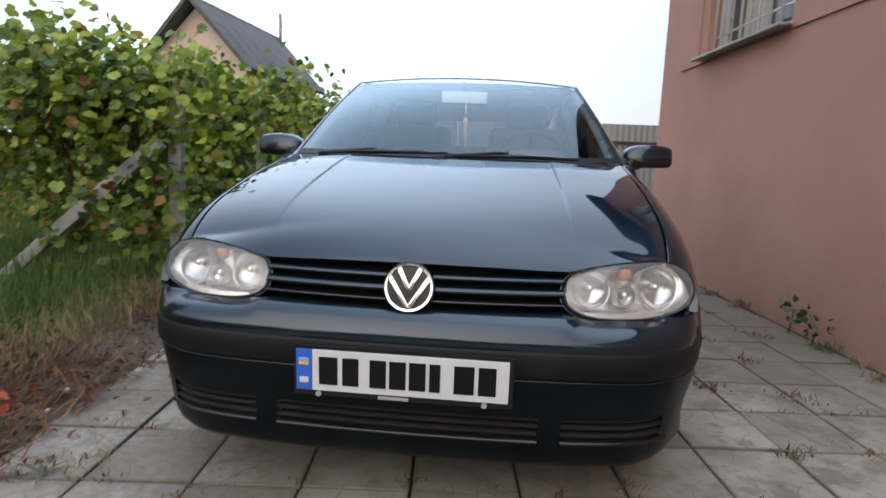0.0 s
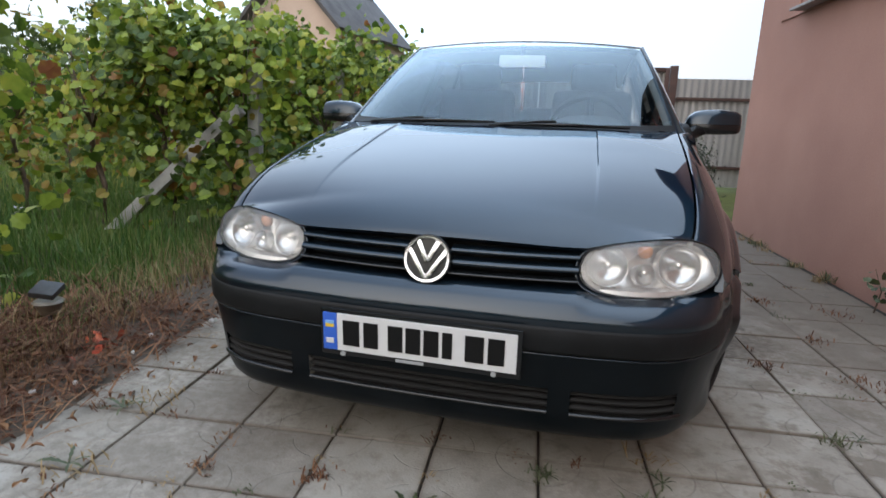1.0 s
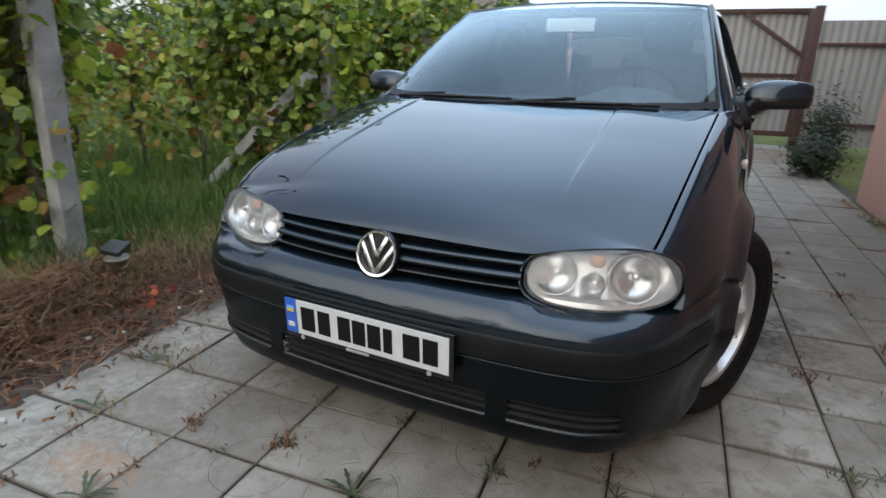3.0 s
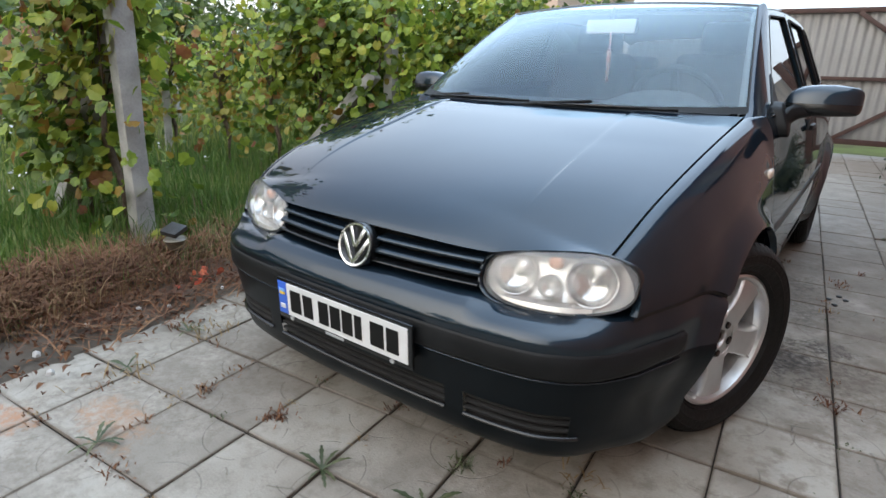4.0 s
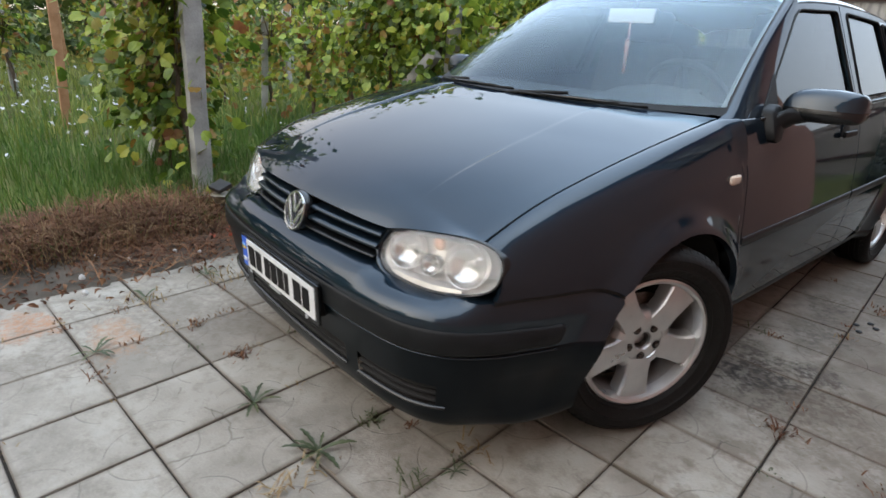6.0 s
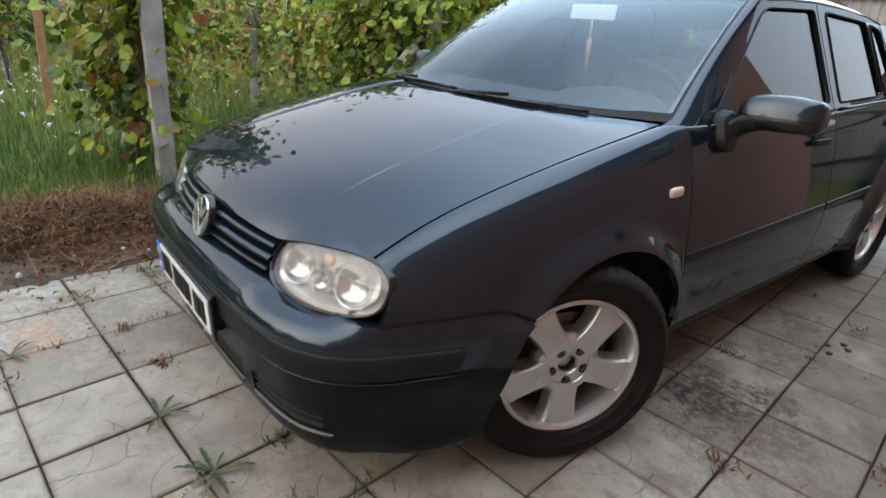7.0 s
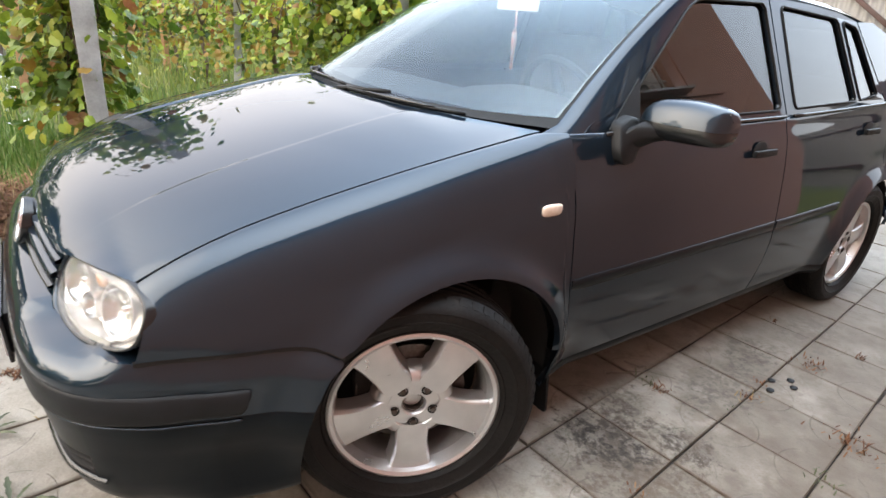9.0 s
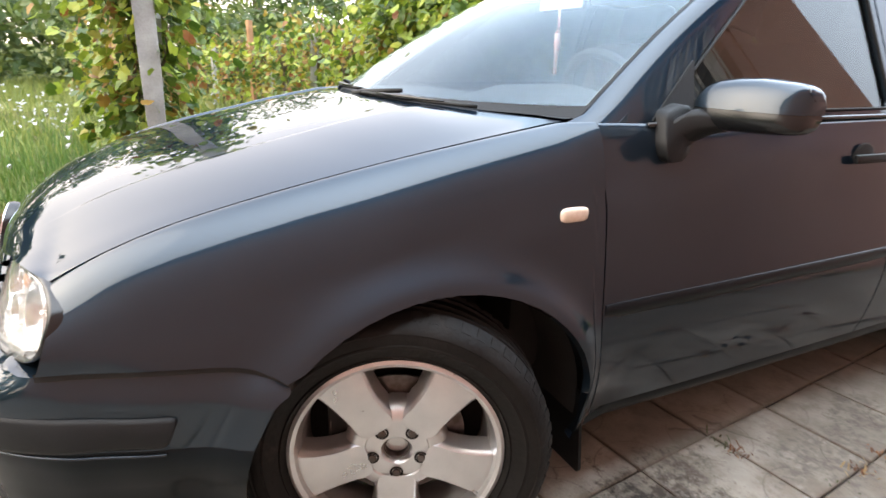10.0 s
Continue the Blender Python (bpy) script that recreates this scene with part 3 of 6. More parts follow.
part("sill", boxed(Y(WALL_U - 0.03, 3.11, 1.885), (0.17, 1.30, 0.020), 0.004, YARD @ Matrix.Rotation(radians(-3), 4, 'Y')), SILL, window, "grey sheet metal window sill")
P2 = P[:, 34:50]
grid(bm, P2)
part("curtain", bm, CURTAIN, window)
for i in range(9):
    a = 2.56 + 0.1375 * i
    part("bar", tubed([Y(WALL_U + 0.035, a, 1.90), Y(WALL_U + 0.035, a, 3.05)], 0.0085, 6), BAR_IRON, window)
for z in (2.05, 2.85):
    part("bar", tubed([Y(WALL_U + 0.047, 2.5, z), Y(WALL_U + 0.047, 3.72, z)], 0.009, 6), BAR_IRON, window)


# ---- gate and fence across the end of the drive ----
GATE_V = 8.15


def corrugated(u0, u1, z0, z1, v, pitch=0.10, depth=0.014):
    xs = np.arange(u0, u1 + 0.001, pitch / 8)
    prof = [0, 0, 0.5, 1, 1, 1, 0.5, 0]
    top = [Y(x, v + depth * prof[i % 8], z1) for i, x in enumerate(xs)]
    low = [Y(x, v + depth * prof[i % 8], z0) for i, x in enumerate(xs)]
    bm = bmesh.new()
    P = np.array([[tuple(p) for p in low], [tuple(p) for p in top]])
    grid(bm, P)
    back = P.copy() + np.array(tuple(Y(0, 0.003)))
    grid(bm, back)
    return bm


def bar_between(a, b, w, dpt, v):
    A, B = Y(a[0], v, a[1]), Y(b[0], v, b[1])
    d = B - A
    ang = math.atan2(b[1] - a[1], b[0] - a[0])
    return boxed((A + B) / 2, (d.length, dpt, w), 0.003, YARD @ Matrix.Rotation(-ang, 4, 'Y'))


def gate_leaf(u0, u1):
    root = empty("gate_leaf", YARD @ Matrix.Translation((0, 0, 0)))
    root.matrix_world = Matrix()
    part("sheet", corrugated(u0, u1, 0.16, 1.80, GATE_V), SHEET, root, "pale grey corrugated steel sheet")
    v = GATE_V - 0.03
    for a, b, w in (((u0, 1.80), (u1, 1.80), 0.06), ((u0, 0.19), (u1, 0.19), 0.07), ((u0, 0.98), (u1, 0.98), 0.045)):
        part("rail", bar_between(a, b, w, 0.04, v), RUSTBROWN, root)
    for u in (u0 + 0.02, u1 - 0.02):
        part("stile", boxed(Y(u, v - 0.006, 0.99), (0.06, 0.04, 1.66), 0.003, YARD), RUSTBROWN, root)
    e = (u1 - 0.05, u0 + 0.05)
    part("brace", bar_between((e[0] - 0.75, 1.77), (e[0], 1.25), 0.05, 0.035, v - 0.012), RUSTBROWN, root)
    part("brace", bar_between((e[0] - 0.75, 0.22), (e[0], 0.75), 0.05, 0.035, v - 0.012), RUSTBROWN, root)
    return tagged(root, "pale corrugated steel gate leaf in a brown steel frame", "gate", "gate leaves")


gate_leaf(0.30, 2.22)
gate_leaf(-1.66, 0.26)
for u, h in ((2.30, 1.86), (-1.74, 1.86)):
    p = part("gate_post", boxed(Y(u, GATE_V, h / 2 - 0.03), (0.11, 0.11, h + 0.06), 0.006, YARD), RUSTBROWN)
    tagged(p, "brown painted square steel gate post", "post", "gate posts")
for u0, u1 in ((2.37, 5.6), (-6.6, -1.82)):
    root = empty("fence")
    part("sheet", corrugated(u0, u1, 0.05, 1.68, GATE_V + 0.02), SHEET, root, "pale grey corrugated steel sheet")
    for z in (0.35, 1.38):
        part("rail", bar_between((u0, z), (u1, z), 0.045, 0.03, GATE_V - 0.01), RUSTBROWN, root)
    tagged(root, "pale grey corrugated steel fence with brown rails", "fence", "fence runs")


# ---- far house, trees ----
def far_house():
    root = empty("far_house")
    Z = Matrix.Translation((-12.6, 22, 0)) @ Matrix.Rotation(radians(-4), 4, 'Z')
    W, Hh, E, Lh = 2.55, 7.25, 4.5, 7.4

    def pl(a, b, d):
        return Z @ Vector((a, d, b))
    bm = bmesh.new()
    prism(bm, [(-2.2, 0), (2.2, 0), (2.2, E + 0.3), (0, Hh - 0.3), (-2.2, E + 0.3)], [], pl, Lh)
    part("wall", bm, CREAM, root, angle=20)
    for s in (-1, 1):
        bm = bmesh.new()
        sl = math.hypot(W, Hh - E)
        ang = math.atan2(Hh - E, W)
        box(bm, Z @ Vector((s * W / 2, Lh / 2 - 0.2, (Hh + E) / 2)), (sl + 0.2, Lh + 0.8, 0.16), 0.01, Matrix.Rotation(radians(-4), 4, 'Z') @ Matrix.Rotation(s * ang, 4, 'Y'))
        part("roof", bm, ROOFING, root, "dark slate roof plane")
    part("flue", tubed([Z @ Vector((0.35, 7.0, Hh - 0.6)), Z @ Vector((0.35, 7.0, Hh + 1.2))], 0.09, 8), PIPE, root)
    tagged(root, "cream gabled house with a dark steep roof beyond the vines", "house")


far_house()


def leaf_cloud(centres, normals_, sizes, lobed=True, curl=0.25):
    """Many leaves as one set of vertices and faces: a lobed outline folded along its midrib."""
    if lobed:
        out = [(0, -0.34), (0.18, -0.50), (0.40, -0.36), (0.46, -0.14), (0.54, 0.06), (0.36, 0.22), (0.26, 0.42), (0.10, 0.40), (0, 0.54)]
    else:
        out = [(0, -0.5), (0.20, -0.2), (0.24, 0.12), (0, 0.55)]
    right = np.array(out)
    left = right[1:-1][::-1] * np.array([-1, 1])
    ring = np.concatenate([right, left])
    k = len(ring)
    loc = np.zeros((k + 1, 3))
    loc[:k, :2] = ring
    loc[:k, 2] = curl * (np.abs(ring[:, 0]) * 0.8 - ring[:, 1] ** 2 * 0.9)
    loc[k] = (0, 0.02, 0.0)
    n = normals_ / np.linalg.norm(normals_, axis=1, keepdims=True)
    r = rng.normal(size=n.shape)
    a = np.cross(n, r)
    a /= np.linalg.norm(a, axis=1, keepdims=True)
    b = np.cross(n, a)
    V = centres[:, None, :] + sizes[:, None, None] * (loc[None, :, 0:1] * a[:, None] + loc[None, :, 1:2] * b[:, None] + loc[None, :, 2:3] * n[:, None])
    tri = np.array([[k, i, (i + 1) % k] for i in range(k)])
    F = (np.arange(len(centres))[:, None, None] * (k + 1) + tri[None]).reshape(-1, 3)
    return V.reshape(-1, 3), F


def tree(x, y, h, w, n, leaf=0.28, leafmat=None, label="dark green leafy tree in the distance"):
    root = empty("tree", Matrix.Translation((x, y, 0)))
    bm = bmesh.new()
    tube(bm, [(0, 0, -0.1), (0.05 * h * 0.3, 0, h * 0.35), (0, 0.1, h * 0.7)], [0.035 * h, 0.024 * h, 0.01 * h], 8)
    tips = []
    for i in range(9):
        a, z0 = rng.uniform(0, 6.28), rng.uniform(0.12, 0.6) * h
        e = Vector((math.cos(a) * w * rng.uniform(0.25, 0.5), math.sin(a) * w * rng.uniform(0.25, 0.5), z0 + rng.uniform(0.15, 0.38) * h))
        tube(bm, [(0, 0, z0), (e.x * 0.5, e.y * 0.5, z0 + (e.z - z0) * 0.6), e], [0.012 * h, 0.008 * h, 0.003 * h], 6)
        tips.append(np.array(e))
    part("trunk", bm, BARK, root)
    tips.append(np.array((0, 0, 0.82 * h)))
    for i in range(6):
        a = rng.uniform(0, 6.28)
        tips.append(np.array((math.cos(a) * 0.35 * w, math.sin(a) * 0.35 * w, 0.16 * h)))
    C, N = [], []
    for t in tips:
        for q in range(3):
            c0 = t + rng.normal(size=3) * np.array((0.14 * w, 0.14 * w, 0.07 * h))
            m = n // 40
            d = rng.normal(size=(m, 3))
            d /= np.linalg.norm(d, axis=1, keepdims=True)
            C.append(c0 + d * (rng.uniform(0.5, 1, (m, 1)) * np.array((0.17 * w, 0.17 * w, 0.10 * h))))
            N.append(d + rng.normal(size=(m, 3)) * 0.6)
    C, N = np.concatenate(C), np.concatenate(N)
    v, f = leaf_cloud(C, N, rng.uniform(0.7, 1.3, len(C)) * leaf, False)
    raw("crown", v, f, leafmat or TREE_LEAF, root)
    tagged(root, label, "tree", "distant trees")


for x, y, h, w, n in ((-17.5, 20, 4.6, 5.5, 2600), (-21.5, 19, 4.2, 5.5, 2400), (-26, 22, 4.6, 6, 2200), (-23, 11, 3.6, 5, 2000), (-19, 6, 3.2, 4.5, 2000), (-24, 1, 5.2, 5.5, 2200), (-22, -5, 4.4, 5, 2000),
                      (-31, 6, 7.5, 7, 2200), (-30, -2, 7, 7, 2000), (-17, 12.5, 2.4, 4.0, 1600), (-15, 8, 2.6, 4.2, 1500), (-14.5, 4, 2.3, 4.2, 1500), (-16, 0, 2.5, 4.6, 1500), (-17, -3.5, 2.4, 4.6, 1500), (-5.5, 15, 2.6, 3.4, 1400), (-8.5, 13, 2.7, 3.6, 1600)):
    tree(x, y, h, w, n)


# ---- vines: rows run away from the drive, each with end post and brace ----
def post_mesh(base, top, w, material, name, label, group):
    d = Vector(top) - Vector(base)
    q = d.to_track_quat('Z', 'X').to_matrix().to_4x4()
    bm = boxed((0, 0, 0), (w, w, d.length), w * 0.10, None, 2)
    for i in range(4):
        bmesh.ops.bisect_plane(bm, geom=bm.verts[:] + bm.edges[:] + bm.faces[:], plane_co=(0, 0, d.length * (i - 1.5) / 5), plane_no=(0, 0, 1))
    for v in bm.verts:
        v.co += Vector((noise.noise(v.co * 9), noise.noise(v.co * 9 + Vector((5, 0, 0))), 0)) * w * 0.13
    bmesh.ops.transform(bm, matrix=Matrix.Translation((Vector(base) + Vector(top)) / 2) @ q, verts=bm.verts)
    return tagged(part(name, bm, material), label, "post", group)


def vine(u, v, length, height, n, dry=0.08, low=0.25, size=0.072, thick=0.36):
    """One vine on the wires: knotty stem, canes, a broad uneven curtain of leaves."""
    z0 = float(lift(np.array(u), np.array(v)))
    root = empty("grape_vine", Matrix.Translation(Y(u, v, z0)) @ YARD)
    bm = bmesh.new()
    tube(bm, [(0, 0, -0.05), (0.03, 0.02, 0.3), (-0.02, -0.01, 0.6), (0.01, 0, 0.85)], [0.028, 0.022, 0.024, 0.016], 7)
    ends = []
    for i in range(10):
        ex, ez = rng.uniform(-0.5, 0.5) * length, rng.uniform(0.7, 1.0) * height
        tube(bm, [(0, 0, 0.75), (ex * 0.6, rng.normal() * 0.06, 0.95), (ex, rng.normal() * 0.1, ez)], [0.011, 0.007, 0.003], 5)
        ends.append((ex, ez))
    part("stem", bm, BARK, root, "knotty brown vine stem with canes")
    # clumps of leaves, so that gaps stay between
    n = int(n * 2.4)
    k = 30
    cx, cz = rng.uniform(-0.5, 0.5, k) * length, low + (height - low) * rng.uniform(0, 1, k) ** 0.75
    cz = np.minimum(cz, height * (0.86 + 0.14 * np.sin(cx * 4.2 + u)))
    pick = rng.integers(0, k, n)
    C = np.stack([cx[pick] + rng.normal(size=n) * 0.13, rng.normal(size=n) * thick * 0.5, cz[pick] + rng.normal(size=n) * 0.13], 1)
    C[:, 2] = np.maximum(C[:, 2], 0.06)
    N = np.stack([rng.normal(size=n) * 0.5, np.sign(C[:, 1]) * 0.6 + rng.normal(size=n) * 0.5, 0.55 + rng.normal(size=n) * 0.4], 1)
    s = size * rng.uniform(0.6, 1.25, n)
    isdry = rng.uniform(size=n) < dry * (1.6 - C[:, 2] / height)
    v1, f1 = leaf_cloud(C[~isdry], N[~isdry], s[~isdry])
    raw("crown", v1, f1, LEAF, root)
    if isdry.sum() > 2:
        v2, f2 = leaf_cloud(C[isdry], N[isdry], s[isdry])
        raw("autumn_leaves", v2, f2, LEAF_DRY, root, "yellow and orange autumn leaves")
    tagged(root, "green grape vine with some yellow leaves trained on wires", "vine", "grape vines")


ROWS_V = [0.68, 2.60, 4.44, 6.3]
END_U = [-2.02, -1.70, -1.72, -1.75]
for i, (v, ue) in enumerate(zip(ROWS_V, END_U)):
    z = float(lift(np.array(ue), np.array(v)))
    lean = (0.10, -0.02) if i == 0 else (-0.02, 0.0)
    post_mesh(Y(ue - 0.06, v, z - 0.1), Y(ue + lean[0], v + lean[1], 1.74 if i == 0 else 1.42), 0.105 if i == 0 else 0.085, CONCRETE, "vine_post", "weathered grey concrete end post of a vine row", "row end posts")
    if i in (0, 1):
        b0 = (ue - 1.22, v - (0.12 if i else -0.1))
        post_mesh(Y(b0[0], b0[1], float(lift(np.array(b0[0]), np.array(b0[1]))) - 0.05), Y(ue - 0.08, v - (0.13 if i else -0.04), 1.0 if i else 1.25), 0.085, CONCRETE, "brace_post", "slanting grey concrete brace of a vine row", "row braces")
    for k, du in enumerate((2.9, 5.6, 8.3, 11.0)):
        wood = (k + i) % 2 == 0
        uu, dv = ue - du, rng.normal() * 0.05
        post_mesh(Y(uu, v + dv, float(lift(np.array(uu), np.array(v))) - 0.05), Y(uu + rng.normal() * 0.05, v + dv + rng.normal() * 0.04, 1.28 + 0.1 * rng.normal()), 0.075, WOOD if wood else CONCRETE, "vine_post",
                  "orange brown wooden post in a vine row" if wood else "pale concrete post in a vine row", "row posts")
    for z in (0.7, 1.15, 1.55):
        w = part("trellis_wire", tubed([Y(ue, v, z), Y(ue - 12.5, v, z - 0.12)], 0.0016, 4), STEEL)
        tagged(w, "thin steel trellis wire between vine posts", "wire", "trellis wires")
for i, v in enumerate(ROWS_V):
    if i == 0:
        plan_ = [(-2.26, 0.42, 1.84, 440, 0.18), (-2.62, 0.40, 0.9, 170, 0.25), (-2.75, 0.5, 1.35, 150, 0.25)]
        far = (-7.4, -9.1, -10.9, -12.6)
    elif i == 1:
        plan_ = [(-1.95, 0.55, 1.66, 520, 0.10), (-2.45, 0.55, 1.68, 700, 0.08), (-3.05, 0.45, 1.50, 180, 0.25), (-3.75, 0.42, 1.34, 170, 0.35), (-4.6, 0.42, 1.30, 170, 0.4)]
        far = (-5.75, -6.9, -8.2, -9.5, -11.0)
    else:
        plan_ = [(-1.9, 0.9, 1.85, 700, 0.08), (-2.8, 1.0, 1.9, 750, 0.08), (-3.8, 1.0, 1.75, 560, 0.12)]
        far = (-5.0, -6.2, -7.4, -8.7, -10.1, -11.5)
    for u, ln, h, n, dry in plan_:
        vine(u, v, ln * 1.25, h, n, dry)
    # further out each vine stands by itself, thin and turning yellow
    for k, u in enumerate(far):
        vine(u, v, 0.52 + 0.12 * (k % 2), 1.22 + 0.10 * math.sin(3.1 * k + i), 150, 0.38, 0.12)


# ---- grass, dry weeds, flowers ----
def blades(name, U, V, hgt, wid, material, label, category, lean=0.5, lie=0.0, rise_=0.0):
    n = len(U)
    base = np.stack([U * CA - V * SA, U * SA + V * CA, lift(U, V) + rise_], 1)
    a = rng.uniform(0, 6.283, n)
    side = np.stack([np.cos(a), np.sin(a), np.zeros(n)], 1) * (wid * 0.5)[:, None]
    b = a + rng.normal(size=n) * 0.6 + 1.57
    tip = np.stack([np.cos(b), np.sin(b), np.zeros(n)], 1) * (hgt * (lean * rng.uniform(0.3, 1.2, n) + lie))[:, None]
    up = hgt * (1 - 0.75 * lie)
    mid = base + tip * 0.35 + np.stack([np.zeros(n), np.zeros(n), up * 0.6], 1)
    top = base + tip + np.stack([np.zeros(n), np.zeros(n), up * rng.uniform(0.8, 1.0, n)], 1)
    Vv = np.stack([base - side, base + side, mid + side * 0.7, mid - side * 0.7, top], 1).reshape(-1, 3)
    i = np.arange(n)[:, None] * 5
    F = [tuple(q) for q in np.concatenate([i, i + 1, i + 2, i + 3], 1)] + [tuple(q) for q in np.concatenate([i + 3, i + 2, i + 4], 1)]
    ob = raw(name, Vv, F, material)
    return tagged(ob, label, category, kind="stuff")


n = 30000
U = -1.55 - np.abs(rng.normal(size=n)) * 2.2
V = rng.uniform(-2.0, 8.0, n)
patch = np.sin(U * 2.1 + 0.4) * np.sin(V * 1.7) + rng.normal(size=n) * 0.5
hg = np.where(U < -1.8, 0.22, 0.13) * rng.uniform(0.5, 1.4, n)
ok = patch > -0.6
blades("grass", U[ok], V[ok], hg[ok], rng.uniform(0.004, 0.008, ok.sum()), GRASS, "long green grass under and between the vines", "grass")
n = 26000
U, V = -rng.uniform(4.0, 17, n), rng.uniform(-5, 10, n)
blades("grass_beyond", U, V, rng.uniform(0.10, 0.30, n), rng.uniform(0.010, 0.02, n), MEADOW, "green meadow grass between the vine rows", "grass")
n = 5000
U, V = -1.45 - np.abs(rng.normal(size=n)) * 0.22, rng.uniform(-2.2, 7.5, n)
blades("dry_grass", U, V, rng.uniform(0.06, 0.24, n), rng.uniform(0.002, 0.005, n), STRAW, "straw coloured dry grass along the paving", "dry grass", 0.8, 0.0, 0.03)
n = 11000
U, V = -1.45 + rng.normal(size=n) * 0.17, rng.uniform(-2.4, 7.5, n)
patch = np.sin(V * 3.3) + 0.6 * np.sin(V * 7.1 + 1) + rng.normal(size=n) * 0.4
ok = (patch > -0.5) & (U < -1.14)
blades("dead_weeds", U[ok], V[ok], rng.uniform(0.07, 0.20, ok.sum()), rng.uniform(0.003, 0.009, ok.sum()), BROWN, "brown tangle of pulled dead weeds on the paving edge", "weeds", 0.9, 0.75, 0.045)
# a heap of pulled weeds, thicker by the row's end post
n = 4200
U, V = -1.72 + rng.normal(size=n) * 0.11, -0.1 + rng.normal(size=n) * 0.45
blades("weed_heap", U, V, rng.uniform(0.08, 0.20, n), rng.uniform(0.004, 0.010, n), BROWN, "thick heap of withered reddish brown weeds", "weeds", 0.9, 0.55, 0.06)
n = 2600
U, V = -1.38 + rng.normal(size=n) * 0.17, rng.uniform(-2.4, 5, n)
C = np.stack([U * CA - V * SA, U * SA + V * CA, np.maximum(lift(U, V) + 0.03, 0.0) + np.abs(rng.normal(size=n)) * 0.03 + 0.006], 1)
Nn = rng.normal(size=(n, 3)) * 0.6 + np.array((0, 0, 1))
v_, f_ = leaf_cloud(C, Nn, rng.uniform(0.015, 0.045, n), False, 0.8)
tagged(raw("leaf_litter", v_, f_, BROWN), "brown withered leaf litter along the paving", "leaf litter", kind="stuff")
# strip of loose earth that has spread over the slabs' edge
uu_ = np.linspace(-1.75, -1.02, 26)
vv_ = np.linspace(-2.6, 7.9, 240)
P = np.zeros((len(vv_), len(uu_), 3))
for i, v in enumerate(vv_):
    edge = -1.17 + 0.09 * noise.noise(Vector((v * 1.7, 0, 3))) + 0.05 * noise.noise(Vector((v * 5.1, 2, 3)))
    for j, u in enumerate(uu_):
        t = min(1, max(0, (edge - u) / 0.28))
        z = -0.012 + 0.045 * t + 0.012 * noise.noise(Vector((u * 14, v * 14, 0))) * (t > 0)
        P[i, j] = Y(u, v, z)
bm = bmesh.new()
grid(bm, P)
tagged(part("loose_earth", bm, DIRT), "loose brown earth spilled over the slabs' edge", "soil", kind="stuff")
# meadow flowers
n = 260
U, V = -2.4 - 6.0 * rng.uniform(0, 1, n) ** 0.7, -0.4 + rng.normal(size=n) * 1.1 - 0.5 * np.sin(np.arange(n) * 0.9)
C = np.stack([U * CA - V * SA, U * SA + V * CA, lift(U, V) + rng.uniform(0.16, 0.42, n)], 1)
v_, f_ = leaf_cloud(np.repeat(C, 3, 0) + rng.normal(size=(n * 3, 3)) * 0.012, rng.normal(size=(n * 3, 3)) + np.array((0.4, 0, 1)), np.full(n * 3, 0.035), False, 0.2)
tagged(raw("meadow_flowers", v_, f_, PETAL), "small white meadow flowers in the grass", "flowers", kind="stuff")


def bush(c, w, h, n, label):
    root = empty("bush", Matrix.Translation(c))
    bm = bmesh.new()
    for i in range(8):
        a = rng.uniform(0, 6.28)
        tube(bm, [(0, 0, -0.03), (math.cos(a) * w * 0.2, math.sin(a) * w * 0.2, h * 0.4), (math.cos(a) * w * 0.4, math.sin(a) * w * 0.4, h * 0.8)], [0.012, 0.008, 0.003], 5)
    part("stem", bm, BARK, root)
    d = rng.normal(size=(n, 3))
    C = np.stack([d[:, 0] * w * 0.28, d[:, 1] * w * 0.28, np.abs(h * 0.5 + d[:, 2] * h * 0.25)], 1)
    v, f = leaf_cloud(C, d + np.array((0, 0, 0.6)), rng.uniform(0.03, 0.06, n), False)
    raw("crown", v, f, BUSH_LEAF, root)
    tagged(root, label, "bush")


bush(Y(2.12, 5.8, -0.02), 0.42, 0.44, 2000, "dark green bush beside the house corner")
bush(Y(2.42, 6.95, -0.02), 0.45, 0.80, 2000, "dark green bush in front of the fence")


# ---- plants in the joints ----
def rosette(x, y, r, n, name, label, category, group, material=LEAF, up=0.35):
    root = empty(name, Matrix.Translation((x, y, 0.0)))
    for k in range(n):
        a = 6.283 * k / n + rng.normal() * 0.25
        L = r * rng.uniform(0.7, 1.15)
        m, w = 9, 0.105 * L
        pts, fs = [], []
        for i in range(m):
            t = i / (m - 1)
            ww = w * (0.35 + 0.9 * t) * (1.0 if i % 2 else 0.55) * (1 - t ** 4)
            z = 0.004 + up * L * math.sin(2.4 * t) * 0.5
            cx, cy = math.cos(a) * L * t, math.sin(a) * L * t
            pts += [(cx - math.sin(a) * ww, cy + math.cos(a) * ww, z + 0.3 * ww), (cx, cy, z), (cx + math.sin(a) * ww, cy - math.cos(a) * ww, z + 0.3 * ww)]
        for i in range(m - 1):
            q = 3 * i
            fs += [(q, q + 1, q + 4, q + 3), (q + 1, q + 2, q + 5, q + 4)]
        raw("leaf", pts, fs, material, root, smooth=True)
    return tagged(root, label, category, group)


